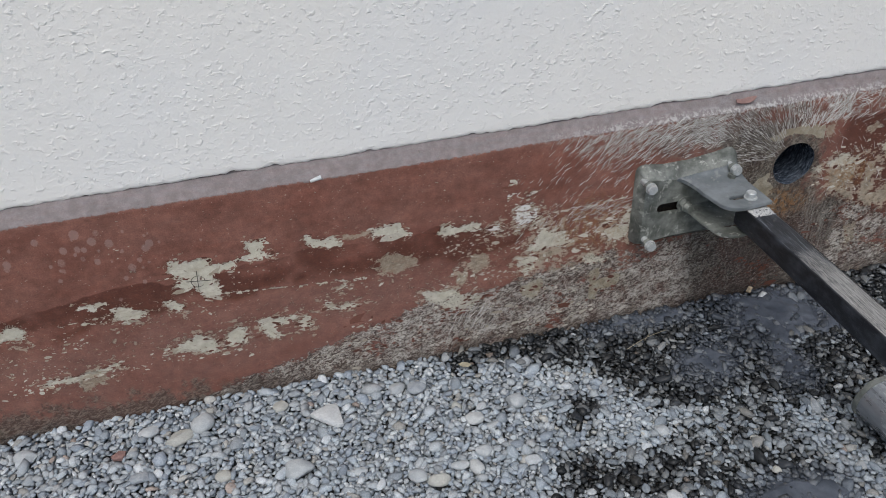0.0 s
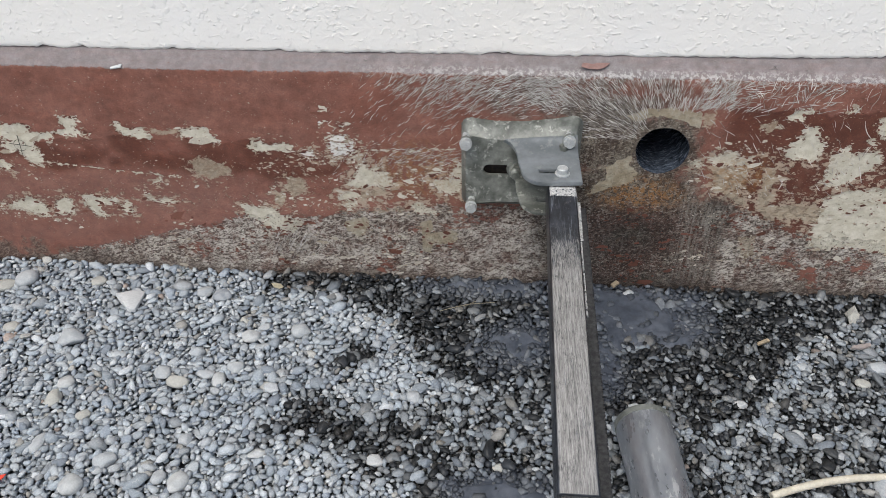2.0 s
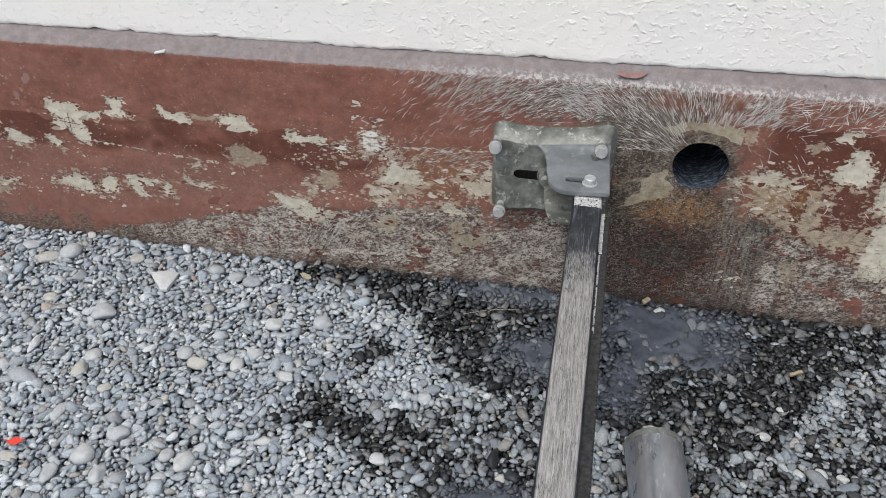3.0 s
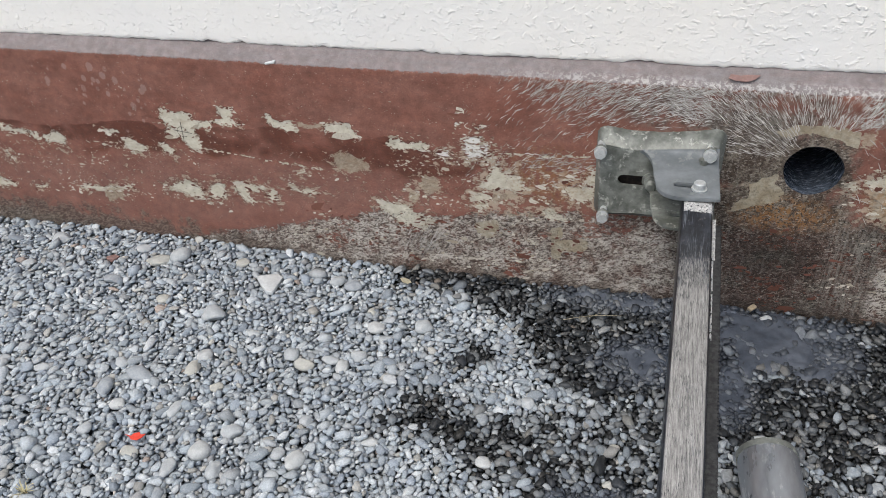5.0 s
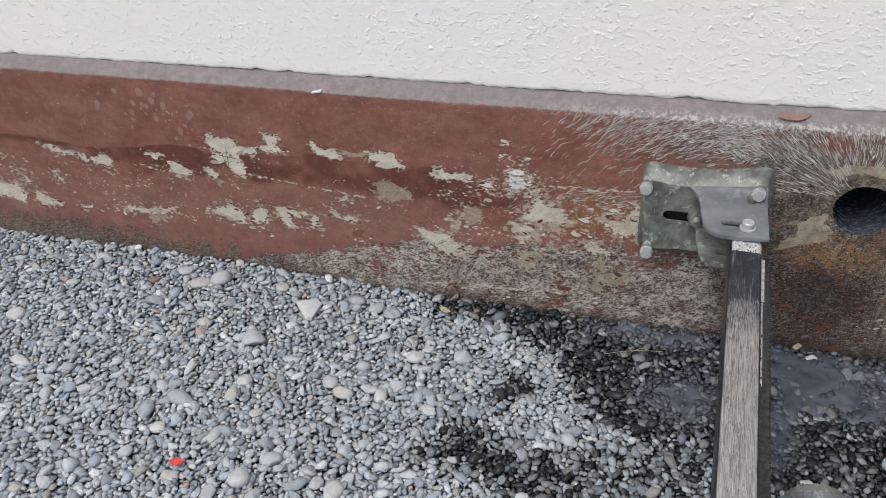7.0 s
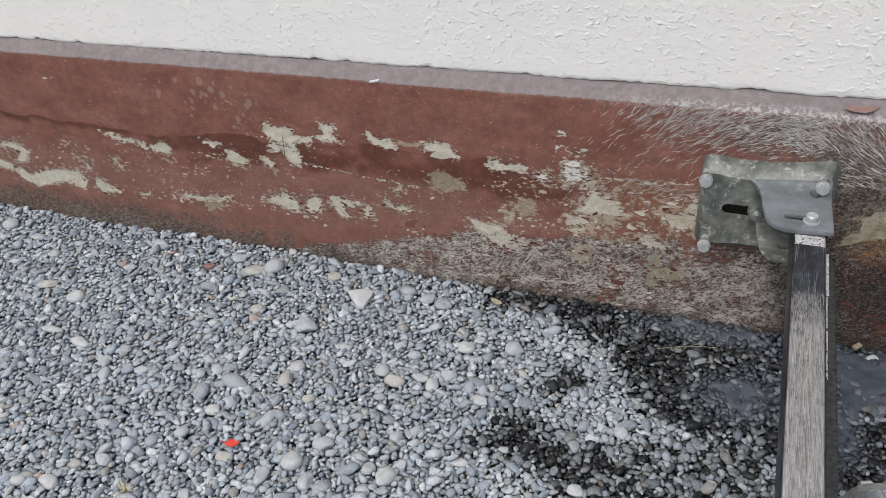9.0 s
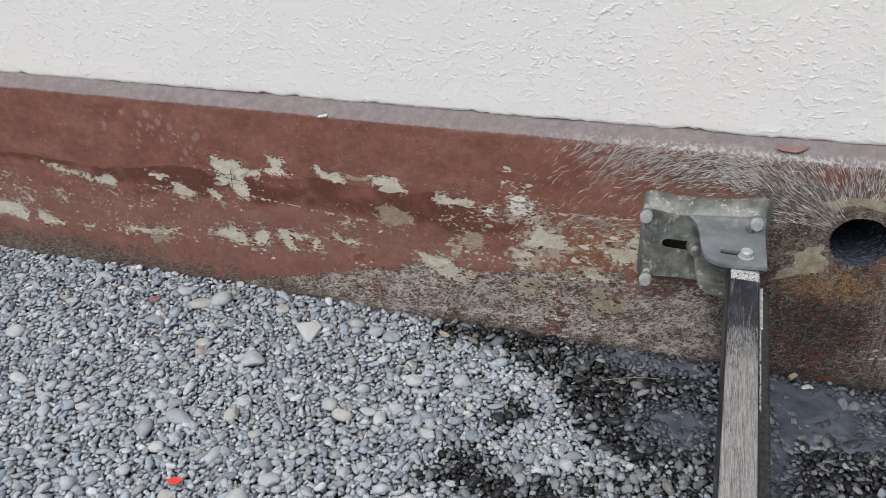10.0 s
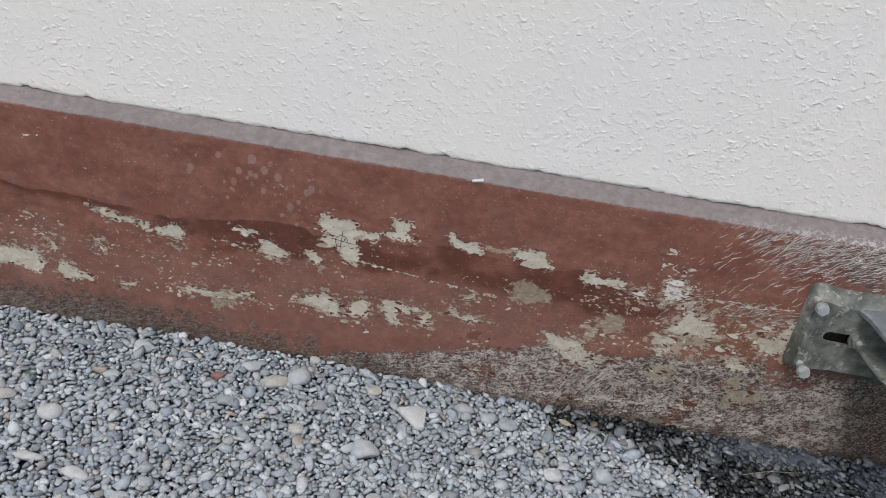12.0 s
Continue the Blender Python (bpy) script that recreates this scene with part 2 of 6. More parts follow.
    h = m.math("SUBTRACT", h, m.math("MULTIPLY", m.math("MAXIMUM", bare, m.math("MAXIMUM", white, m.math("MULTIPLY", crumbs, 0.7))), 0.6))
    h = m.math("ADD", h, m.math("MULTIPLY", stria, m.math("MULTIPLY", dust, 0.6)))
    rough = m.math("SUBTRACT", m.shade(mid, 0.48, 0.66), m.math("MULTIPLY", damp, 0.25))
    rough = m.math("ADD", rough, m.math("MULTIPLY", m.math("MAXIMUM", bare, m.math("MAXIMUM", rough_zone, dust)), 0.2))
    return m.done(col, rough, 0.0, m.bump(h, 1.0, 0.0022), 0.4)


def stone_material(name, stops, wet_by="wet"):
    m = Nodes(name)
    p = m.where()
    rnd = m.node("ShaderNodeNewGeometry").outputs["Random Per Island"]
    ramp = m.node("ShaderNodeValToRGB", Fac=rnd)
    ramp.color_ramp.interpolation = "CONSTANT"
    el = ramp.color_ramp.elements
    for i, (pos, c) in enumerate(stops):
        e = el[i] if i < 2 else el.new(pos)
        e.position, e.color = pos, (*c, 1)
    col = ramp.outputs["Color"]
    other = m.node("ShaderNodeTexWhiteNoise")
    other.noise_dimensions = "1D"
    m.put(other.inputs["W"], m.math("MULTIPLY", rnd, 913.0))
    col = m.times(col, m.shade(other.outputs["Value"], 0.80, 1.16))
    col = m.times(col, m.shade(m.noise(p, 300, 5, 0.7), 0.70, 1.26))
    veins = m.step(m.noise(m.stretch(p, (1, 1, 2.5)), 150, 3, 0.5, 1.0), 0.6, 0.7)
    col = m.mix(m.math("MULTIPLY", veins, 0.2), col, (0.62, 0.61, 0.58))
    wet = m.attr(wet_by)
    wet_col = m.times(m.mix(m.math("MULTIPLY", other.outputs["Value"], 0.20), col, (0.36, 0.31, 0.23)), m.shade(m.math("POWER", other.outputs["Value"], 2.0), 0.055, 0.42))
    col = m.mix(wet, col, wet_col)
    mud = m.math("MULTIPLY", m.attr("mud"), m.shade(m.noise(p, 60, 5, 0.7), 0.3, 1.0))
    col = m.mix(mud, col, m.mix(m.noise(p, 40, 4), (0.058, 0.068, 0.086), (0.104, 0.118, 0.142)))
    rough = m.math("SUBTRACT", 0.8, m.math("MULTIPLY", wet, 0.42))
    return m.done(col, rough, 0.0, m.bump(m.noise(p, 420, 4, 0.65), 0.5, 0.001), 0.3)


def simple_material(name, a, b, scale, rough=(0.5, 0.7), metal=0.0, bump=0.3, depth=0.0006, spots=None, stretch=(1, 1, 1), spec=0.5):
    m = Nodes(name)
    p = m.stretch(m.where(), stretch)
    n = m.noise(p, scale, 5, 0.65)
    n2 = m.noise(p, scale * 4.3, 4, 0.6)
    col = m.mix(m.step(n, 0.32, 0.68), a, b)
    col = m.times(col, m.shade(n2, 0.86, 1.14))
    if spots:
        col = m.mix(m.math("MULTIPLY", m.step(m.noise(p, scale * 1.9, 5, 0.7), 0.56, 0.64), 0.75), col, spots)
    return m.done(col, m.shade(n, *rough), metal, m.bump(m.math("ADD", n, m.math("MULTIPLY", n2, 0.5)), bump, depth), spec)


def spatter_material():
    m = Nodes("pale_slurry_spatter")
    p = m.where()
    rnd = m.node("ShaderNodeNewGeometry").outputs["Random Per Island"]
    col = m.mix(m.math("POWER", rnd, 1.3), (0.27, 0.25, 0.225), (0.74, 0.72, 0.69))
    col = m.times(col, m.shade(m.noise(p, 120, 4, 0.6), 0.75, 1.15))
    return m.done(col, 0.7, 0.0, m.bump(m.noise(p, 500, 3), 0.3, 0.0004), 0.3)


def fleck_material(name, low, high):
    m = Nodes(name)
    p = m.where()
    rnd = m.node("ShaderNodeNewGeometry").outputs["Random Per Island"]
    col = m.times(m.mix(rnd, low, high), m.shade(m.noise(p, 300, 4, 0.6), 0.8, 1.15))
    return m.done(col, 0.7, 0.0, m.bump(m.noise(p, 600, 3), 0.3, 0.0003), 0.3)


def ground_material():
    # sand bed, darkened for shade between the loose stones; the same gravel lies beyond
    m = Nodes("gravel_bed")
    p = m.where()
    sand = m.mix(m.noise(p, 110, 5, 0.7), (0.06, 0.064, 0.068), (0.12, 0.127, 0.132))
    sand = m.mix(m.attr("wet"), sand, (0.022, 0.020, 0.018))
    flat = m.stretch(p, (1, 1, 0.02))
    gap = m.cells(flat, 62)
    tone = m.node("ShaderNodeTexWhiteNoise")
    m.put(tone.inputs["Vector"], m.cells(flat, 62, "F1", "Position"))
    stones = m.times(m.mix(m.noise(p, 3, 4), (0.32, 0.345, 0.36), (0.42, 0.435, 0.44)), m.shade(tone.outputs["Value"], 0.8, 1.2))
    # shade between the far stones is painted in as dark gaps
    stones = m.mix(m.step(gap, 0.42, 0.62), stones, (0.09, 0.09, 0.088))
    col = m.mix(m.attr("bed"), stones, sand)
    return m.done(col, 0.85, 0.0, m.bump(m.math("SUBTRACT", 1.0, gap), 0.7, 0.008), 0.3)


def bar_material():
    # black steel, its upper face caked with dried slurry but for the end at the bracket
    m = Nodes("black_steel_with_dried_slurry")
    geo = m.node("ShaderNodeNewGeometry")
    p = geo.outputs["Position"]
    up = m.step(m.node("ShaderNodeSeparateXYZ", Vector=geo.outputs["Normal"]).outputs[2], 0.75, 0.97)
    along = m.node("ShaderNodeSeparateXYZ", Vector=p).outputs[1]
    grain = m.noise(m.stretch(p, (1, 0.10, 1)), 750, 5, 0.8)
    blot = m.noise(m.stretch(p, (1, 0.5, 1)), 60, 4, 0.6)
    cake = m.math("MULTIPLY", m.step(along, -0.15, -0.42), 0.48)
    cake = m.math("ADD", cake, m.math("MULTIPLY", m.step(along, -0.172, -0.152), 0.45))
    amount = m.math("ADD", m.math("ADD", grain, m.math("MULTIPLY", m.math("SUBTRACT", blot, 0.5), 0.35)), m.math("SUBTRACT", cake, 0.33))
    cover = m.math("MULTIPLY", m.step(amount, 0.42, 0.66), up)
    black = m.mix(m.step(blot, 0.4, 0.7), (0.014, 0.016, 0.021), (0.045, 0.050, 0.062))
    wash = m.math("MULTIPLY", m.step(m.noise(m.stretch(p, (1, 0.05, 1)), 260, 4, 0.7), 0.54, 0.70), up)
    black = m.mix(m.math("MULTIPLY", wash, 0.6), black, (0.26, 0.29, 0.33))
    side = m.math("MULTIPLY", m.step(m.noise(m.stretch(p, (1, 0.4, 1)), 90, 5, 0.7), 0.60, 0.7), 0.45)
    col = m.mix(side, black, (0.22, 0.21, 0.2))
    col = m.mix(cover, col, m.mix(m.step(m.noise(m.stretch(p, (1, 0.045, 1)), 640, 6, 0.8), 0.24, 0.74), (0.070, 0.068, 0.066), (0.46, 0.45, 0.43)))
    rough = m.math("ADD", 0.33, m.math("MULTIPLY", cover, 0.4))
    return m.done(col, rough, 0.35, m.bump(grain, 0.35, 0.0006))


PLASTER = plaster_material()
PLINTH = plinth_material()
GREYS = ((0.0, (0.322, 0.364, 0.398)), (0.22, (0.375, 0.411, 0.436)), (0.42, (0.275, 0.313, 0.354)), (0.58, (0.42, 0.452, 0.471)),
         (0.72, (0.345, 0.373, 0.390)), (0.84, (0.475, 0.503, 0.518)), (0.93, (0.37, 0.368, 0.345)), (0.975, (0.30, 0.31, 0.315)), (0.993, (0.34, 0.285, 0.25)))
GRAVEL = stone_material("grey_river_gravel", GREYS)
PEBBLE_GREY = simple_material("grey_pebble", (0.33, 0.355, 0.37), (0.42, 0.44, 0.445), 90)
PEBBLE_PALE = simple_material("pale_pebble", (0.38, 0.395, 0.395), (0.47, 0.485, 0.48), 80)
PEBBLE_WHITE = simple_material("white_stone_chip", (0.50, 0.52, 0.525), (0.57, 0.59, 0.59), 60)
PEBBLE_BEIGE = simple_material("beige_pebble", (0.345, 0.345, 0.315), (0.42, 0.42, 0.385), 80)
PEBBLE_RED = simple_material("reddish_stone", (0.20, 0.115, 0.10), (0.27, 0.17, 0.15), 80)
PEBBLE_DARK = simple_material("blue_grey_pebble", (0.24, 0.265, 0.29), (0.33, 0.355, 0.375), 80)
EARTH = ground_material()
CAST = simple_material("slurry_grey_cast_metal", (0.085, 0.091, 0.080), (0.222, 0.234, 0.212), 30, (0.34, 0.55), 0.1, 0.7, 0.0014, (0.42, 0.43, 0.39))
ZINC = simple_material("zinc_plated_steel", (0.42, 0.44, 0.44), (0.56, 0.58, 0.58), 160, (0.26, 0.45), 0.35, 0.3, 0.0004, (0.66, 0.66, 0.62))
# near-black for the shade behind the slot and for the pencil lines
SHADE_AND_PENCIL = simple_material("near_black_shade_and_pencil", (0.025, 0.023, 0.022), (0.06, 0.048, 0.04), 150, (0.45, 0.7), 0.6)
CHEEK = simple_material("blue_grey_worn_casting", (0.118, 0.131, 0.137), (0.195, 0.212, 0.222), 14, (0.42, 0.6), 0.0, 0.5, 0.0008, (0.225, 0.24, 0.232), spec=0.3)
CRUST = simple_material("pale_dried_slurry", (0.26, 0.265, 0.265), (0.58, 0.58, 0.565), 260, (0.6, 0.8), 0, 0.6, 0.001, (0.08, 0.08, 0.08))
SPATTER = spatter_material()
FLECK = fleck_material("bare_plaster_flecks", (0.34, 0.29, 0.22), (0.62, 0.59, 0.51))
REDFLECK = fleck_material("red_brown_paint_remnants", (0.085, 0.034, 0.022), (0.20, 0.088, 0.064))
BAR = bar_material()
RACK = simple_material("oily_black_gear_rack", (0.018, 0.018, 0.02), (0.06, 0.06, 0.06), 120, (0.3, 0.5), 0.5, 0.3, 0.0005, None)
# the pale streaks along the tube are gloss put into the colour
BIT = simple_material("dull_grey_drill_tube", (0.20, 0.215, 0.238), (0.33, 0.348, 0.372), 26, (0.20, 0.38), 0.6, 0.25, 0.0004, (0.55, 0.56, 0.57), (1, 0.35, 1))
# wet concrete; the bluish tones also paint in reflected light on its sides
BORE = simple_material("wet_drilled_concrete", (0.014, 0.018, 0.026), (0.075, 0.092, 0.120), 85, (0.12, 0.35), 0, 0.6, 0.002, (0.085, 0.10, 0.125), (1, 2.5, 1))
SLUDGE = simple_material("grey_cement_sludge", (0.052, 0.061, 0.078), (0.096, 0.109, 0.132), 22, (0.34, 0.52), 0, 0.35, 0.002, spec=0.3)
TWIG = simple_material("dry_straw", (0.22, 0.19, 0.135), (0.33, 0.29, 0.21), 200)
WOODBIT = simple_material("tan_wood_bit", (0.27, 0.215, 0.14), (0.38, 0.315, 0.22), 160)
REDPLASTIC = simple_material("red_plastic", (0.55, 0.035, 0.018), (0.68, 0.06, 0.03), 60, (0.35, 0.5))
YELLOWLEAF = simple_material("yellow_leaf", (0.29, 0.26, 0.18), (0.38, 0.345, 0.25), 120)
SHARD = simple_material("pinkish_shard", (0.27, 0.235, 0.22), (0.35, 0.31, 0.295), 90)
DRYGRASS = simple_material("dry_grass", (0.40, 0.36, 0.20), (0.52, 0.48, 0.32), 150)
GREENGRASS = simple_material("green_grass", (0.10, 0.13, 0.05), (0.17, 0.19, 0.08), 150)
CREAM = simple_material("cream_cable_sheath", (0.52, 0.48, 0.38), (0.62, 0.58, 0.48), 50, (0.45, 0.6))


# ---- shape helpers ----
BASE = {}


def thing(name, at, label, category, group=""):
    ob = new(name)
    ob.empty_display_size = 0.02
    ob.location = at
    BASE[ob] = Vector(at)
    return tagged(ob, label, category, group)


def part(name, bm, material, parent, label=""):
    """Links a bmesh, built in world places, as one mesh under a thing or a part."""
    base = BASE[parent]
    bm.transform(Matrix.Translation(-base))
    me = bpy.data.meshes.new(name)
    bm.to_mesh(me)
    bm.free()
    me.materials.append(material)
    ob = new(name, me)
    ob.parent = parent
    BASE[ob] = base
    return tagged(ob, label)


def smooth(bm, angle=35):
    for f in bm.faces:
        f.smooth = True
    for e in bm.edges:
        if len(e.link_faces) == 2 and e.calc_face_angle(0) > radians(angle):
            e.smooth = False
    return bm


def box(x0, x1, y0, y1, z0, z1, bevel=0.0, seg=2):
    bm = bmesh.new()
    bmesh.ops.create_cube(bm, size=1, matrix=Matrix.LocRotScale(((x0 + x1) / 2, (y0 + y1) / 2, (z0 + z1) / 2), None, (x1 - x0, y1 - y0, z1 - z0)))
    if bevel:
        bmesh.ops.bevel(bm, geom=bm.edges[:], offset=bevel, segments=seg, affect="EDGES", profile=0.5)
    return smooth(bm)


def prism(outline, low, high, axis="z", bevel=0.0):
    """A plate of a flat outline, thick from low to high along an axis: z takes (x, y), y takes (x, z)."""
    bm = bmesh.new()
    at = (lambda u, v, w: (u, v, w)) if axis == "z" else (lambda u, v, w: (u, w, v))
    a = [bm.verts.new(at(u, v, low)) for u, v in outline]
    b = [bm.verts.new(at(u, v, high)) for u, v in outline]
    n = len(outline)
    bm.faces.new(a)
    bm.faces.new(b)
    for i in range(n):
        bm.faces.new((a[i], a[(i + 1) % n], b[(i + 1) % n], b[i]))
    bmesh.ops.recalc_face_normals(bm, faces=bm.faces[:])
    if bevel:
        bmesh.ops.bevel(bm, geom=bm.edges[:], offset=bevel, segments=2, affect="EDGES", profile=0.5)
    return smooth(bm)


def tube(stations, sides=32, close=True):
    """A turned body: stations of (centre, radius) along a line."""
    bm = bmesh.new()
    axis = (Vector(stations[-1][0]) - Vector(stations[0][0])).normalized()
    side = axis.orthogonal().normalized()
    up = axis.cross(side)
    rings = []
    for c, r in stations:
        rings.append([bm.verts.new(Vector(c) + r * (math.cos(2 * math.pi * k / sides) * side + math.sin(2 * math.pi * k / sides) * up)) for k in range(sides)])
    for a, b in zip(rings, rings[1:]):
        for k in range(sides):
            bm.faces.new((a[k], a[(k + 1) % sides], b[(k + 1) % sides], b[k]))
    if close:
        bm.faces.new(rings[0])
        bm.faces.new(rings[-1])
    bmesh.ops.recalc_face_normals(bm, faces=bm.faces[:])
    return smooth(bm)


def joined(*parts):
    bm = bmesh.new()
    for p in parts:
        me = bpy.data.meshes.new("join")
        p.to_mesh(me)
        p.free()
        bm.from_mesh(me)
        bpy.data.meshes.remove(me)
    return bm


rng = np.random.default_rng(7)
LATTICE = rng.random((256, 256))


def value_noise(x, y):
    xi, yi = np.floor(x).astype(int), np.floor(y).astype(int)
    fx, fy = x - xi, y - yi
    fx, fy = fx * fx * (3 - 2 * fx), fy * fy * (3 - 2 * fy)
    g = lambda i, j: LATTICE[(xi + i) & 255, (yi + j) & 255]
    return (g(0, 0) * (1 - fx) + g(1, 0) * fx) * (1 - fy) + (g(0, 1) * (1 - fx) + g(1, 1) * fx) * fy


def fbm(x, y, scale, octaves=4, shift=0.0):
    total, amp, norm = 0.0, 1.0, 0.0
    for k in range(octaves):
        total = total + amp * value_noise(x * scale * 2 ** k + 17.3 * k + shift, y * scale * 2 ** k + 5.7 * k - shift)
        norm += amp
        amp *= 0.55
    return total / norm - 0.5


def capsule(x, y, x0, y0, x1, y1):
    """Distance from points to a segment."""
    dx, dy = x1 - x0, y1 - y0
    t = np.clip(((x - x0) * dx + (y - y0) * dy) / (dx * dx + dy * dy + 1e-9), 0, 1)
    return np.hypot(x - x0 - t * dx, y - y0 - t * dy)


def mesh_from(name, verts, faces, material, smooth_faces=True, **attributes):
    me = bpy.data.meshes.new(name)
    faces = np.asarray(faces, dtype=np.int32)
    k = faces.shape[1]
    me.vertices.add(len(verts))
    me.vertices.foreach_set("co", np.asarray(verts, dtype=np.float32).ravel())
    me.loops.add(faces.size)
    me.loops.foreach_set("vertex_index", faces.ravel())
    me.polygons.add(len(faces))
    me.polygons.foreach_set("loop_start", np.arange(0, faces.size, k, dtype=np.int32))
    me.polygons.foreach_set("use_smooth", np.full(len(faces), smooth_faces))
    me.update(calc_edges=True)
    for key, values in attributes.items():
        me.attributes.new(key, "FLOAT", "POINT").data.foreach_set("value", np.asarray(values, dtype=np.float32).ravel())
    me.materials.append(material)
    me.validate()
    return me


# ---- the wall: white plaster above, painted plinth below ----
def ledge_front(x):
    return 0.4655 + 0.0090 * x


def ledge_back(x):
    return 0.4905 + 0.0115 * x + 0.011 * np.clip(x - 0.95, 0, 0.6)


HOLE_X, HOLE_Z, HOLE_R = 1.050, 0.331, 0.0475


def brush_zone(X, F):
    return np.clip(1.2 - ((X - 1.15) / 0.065) ** 2, 0, 1) * np.clip((0.26 - F) / 0.05, 0, 1) * 0.9


BROKEN = []  # sides of the bare patches, where small flecks gather


def plinth_lumps(x, z):
    return fbm(x, z, 9, 3) * 0.006 + fbm(x, z, 55, 3, 3.0) * 0.0016


def build_plinth():
    step = 0.0020
    xs = np.concatenate([np.linspace(-6.0, -1.25, 20)[:-1], np.arange(-1.25, 1.75, step), np.linspace(1.75, 6.0, 18)])
    rows_face = np.arange(-0.08, 0.4581, step)
    n_top = 18
    X, V = np.meshgrid(xs, np.arange(len(rows_face) + n_top), indexing="ij")
    Z = np.zeros_like(X)
    Y = np.zeros_like(X)
    nf = len(rows_face)
    front, back = ledge_front(xs)[:, None], ledge_back(xs)[:, None]
    Z[:, :nf] = rows_face[None, :] + np.clip((rows_face[None, :] - 0.25) / 0.19, 0, 1) ** 2 * (front - 0.4655)
    # rounded shoulder, then the slope up to the plaster
    s = np.linspace(0, 1, n_top + 1)[1:][None, :]
    bend = np.clip(s / 0.3, 0, 1)
    rise = np.clip((s - 0.3) / 0.7, 0, 1)
    top0 = Z[:, nf - 1:nf]
    Z[:, nf:] = top0 + np.sin(bend * 0.95) * 0.0090 + rise * (back + 0.0045 - top0 - 0.0073)
    Y[:, nf:] = (1 - np.cos(bend * 0.95)) * 0.0075 + rise * 0.030
    F = Z.copy()
    # lumpy render
    Y += plinth_lumps(X, F)
    Z[:, nf:] += fbm(X[:, nf:], Y[:, nf:] * 3, 26, 3, 8.0) * 0.0025

    wz = F + fbm(X, F, 42, 3, 6.0) * 0.022 + fbm(X, F, 150, 2, 9.0) * 0.007
    bare, faint, white, coat = (np.zeros_like(X) for _ in range(4))

    nearby = np.zeros_like(X)
    jx = X + fbm(X, F, 60, 3, 1.0) * 0.011 + fbm(X, F, 200, 2, 2.0) * 0.005
    jz = F + fbm(X, F, 60, 3, 6.0) * 0.009 + fbm(X, F, 200, 2, 9.0) * 0.004

    def flake(into, *corners):
        """A patch of lost paint with straight broken sides."""
        if into is bare or into is white:
            BROKEN.extend(zip(corners, corners[1:] + corners[:1]))
        ux, uz = [c[0] for c in corners], [c[1] for c in corners]
        lo, hi = np.searchsorted(xs, (min(ux) - 0.08, max(ux) + 0.08))
        qx, qz = jx[lo:hi], jz[lo:hi]
        d = np.full(qx.shape, 9.0)
        inside = np.zeros(qx.shape, dtype=bool)
        for k in range(len(corners)):
            (ax, az), (bx, bz) = corners[k - 1], corners[k]
            d = np.minimum(d, capsule(qx, qz, ax, az, bx, bz))
            inside ^= ((az > qz) != (bz > qz)) & (qx < (bx - ax) * (qz - az) / (bz - az + 1e-9) + ax)
        d = np.where(inside, -d, d)
        into[lo:hi] = np.maximum(into[lo:hi], np.clip(0.5 - d / 0.010, 0, 1 if into is white else 2))
        nearby[lo:hi] = np.maximum(nearby[lo:hi], np.clip(1 - d / 0.030, 0, 1))

    def scratch(x0, z0, x1, z1, r):
        # thin and broken
        d = capsule(X + fbm(X, F, 25, 2) * 0.004, F + fbm(X, F, 25, 2, 3.0) * 0.008, x0, z0, x1, z1) - r
        np.maximum(bare, np.clip(0.42 - d / 0.012, 0, 1), out=bare)

    flake(bare, (-0.212, 0.342), (-0.197, 0.349), (-0.175, 0.339), (-0.141, 0.340), (-0.140, 0.324), (-0.097, 0.324), (-0.100, 0.307), (-0.138, 0.308), (-0.134, 0.284), (-0.130, 0.257), (-0.154, 0.252), (-0.168, 0.273), (-0.177, 0.283), (-0.192, 0.280), (-0.204, 0.292), (-0.190, 0.305), (-0.208, 0.311), (-0.214, 0.321))
    flake(bare, (-0.074, 0.359), (-0.036, 0.361), (-0.048, 0.337), (-0.036, 0.330), (-0.018, 0.326), (-0.032, 0.321), (-0.061, 0.320), (-0.094, 0.325), (-0.069, 0.332))
    flake(bare, (-0.232, 0.262), (-0.212, 0.262), (-0.198, 0.245), (-0.203, 0.236), (-0.221, 0.242), (-0.230, 0.251))
    flake(bare, (-0.373, 0.283), (-0.335, 0.287), (-0.327, 0.280), (-0.338, 0.270), (-0.354, 0.272))
    flake(bare, (-0.324, 0.263), (-0.304, 0.269), (-0.285, 0.257), (-0.268, 0.250), (-0.274, 0.237), (-0.298, 0.232), (-0.318, 0.241))
    flake(bare, (-0.667, 0.276), (-0.640, 0.275), (-0.602, 0.267), (-0.561, 0.262), (-0.568, 0.252), (-0.607, 0.253), (-0.638, 0.259))
    flake(bare, (-0.564, 0.261), (-0.537, 0.257), (-0.545, 0.240), (-0.565, 0.247))
    flake(bare, (-0.535, 0.255), (-0.516, 0.256), (-0.491, 0.269), (-0.466, 0.254), (-0.476, 0.235), (-0.497, 0.236), (-0.524, 0.241))
    flake(bare, (0.031, 0.354), (0.042, 0.350), (0.052, 0.340), (0.084, 0.341), (0.101, 0.324), (0.081, 0.316), (0.058, 0.326), (0.034, 0.334))
    flake(bare, (0.155, 0.343), (0.187, 0.345), (0.211, 0.348), (0.221, 0.329), (0.229, 0.314), (0.209, 0.314), (0.180, 0.324), (0.153, 0.325))
    flake(faint, (0.099, 0.342), (0.155, 0.341), (0.154, 0.331), (0.103, 0.329))
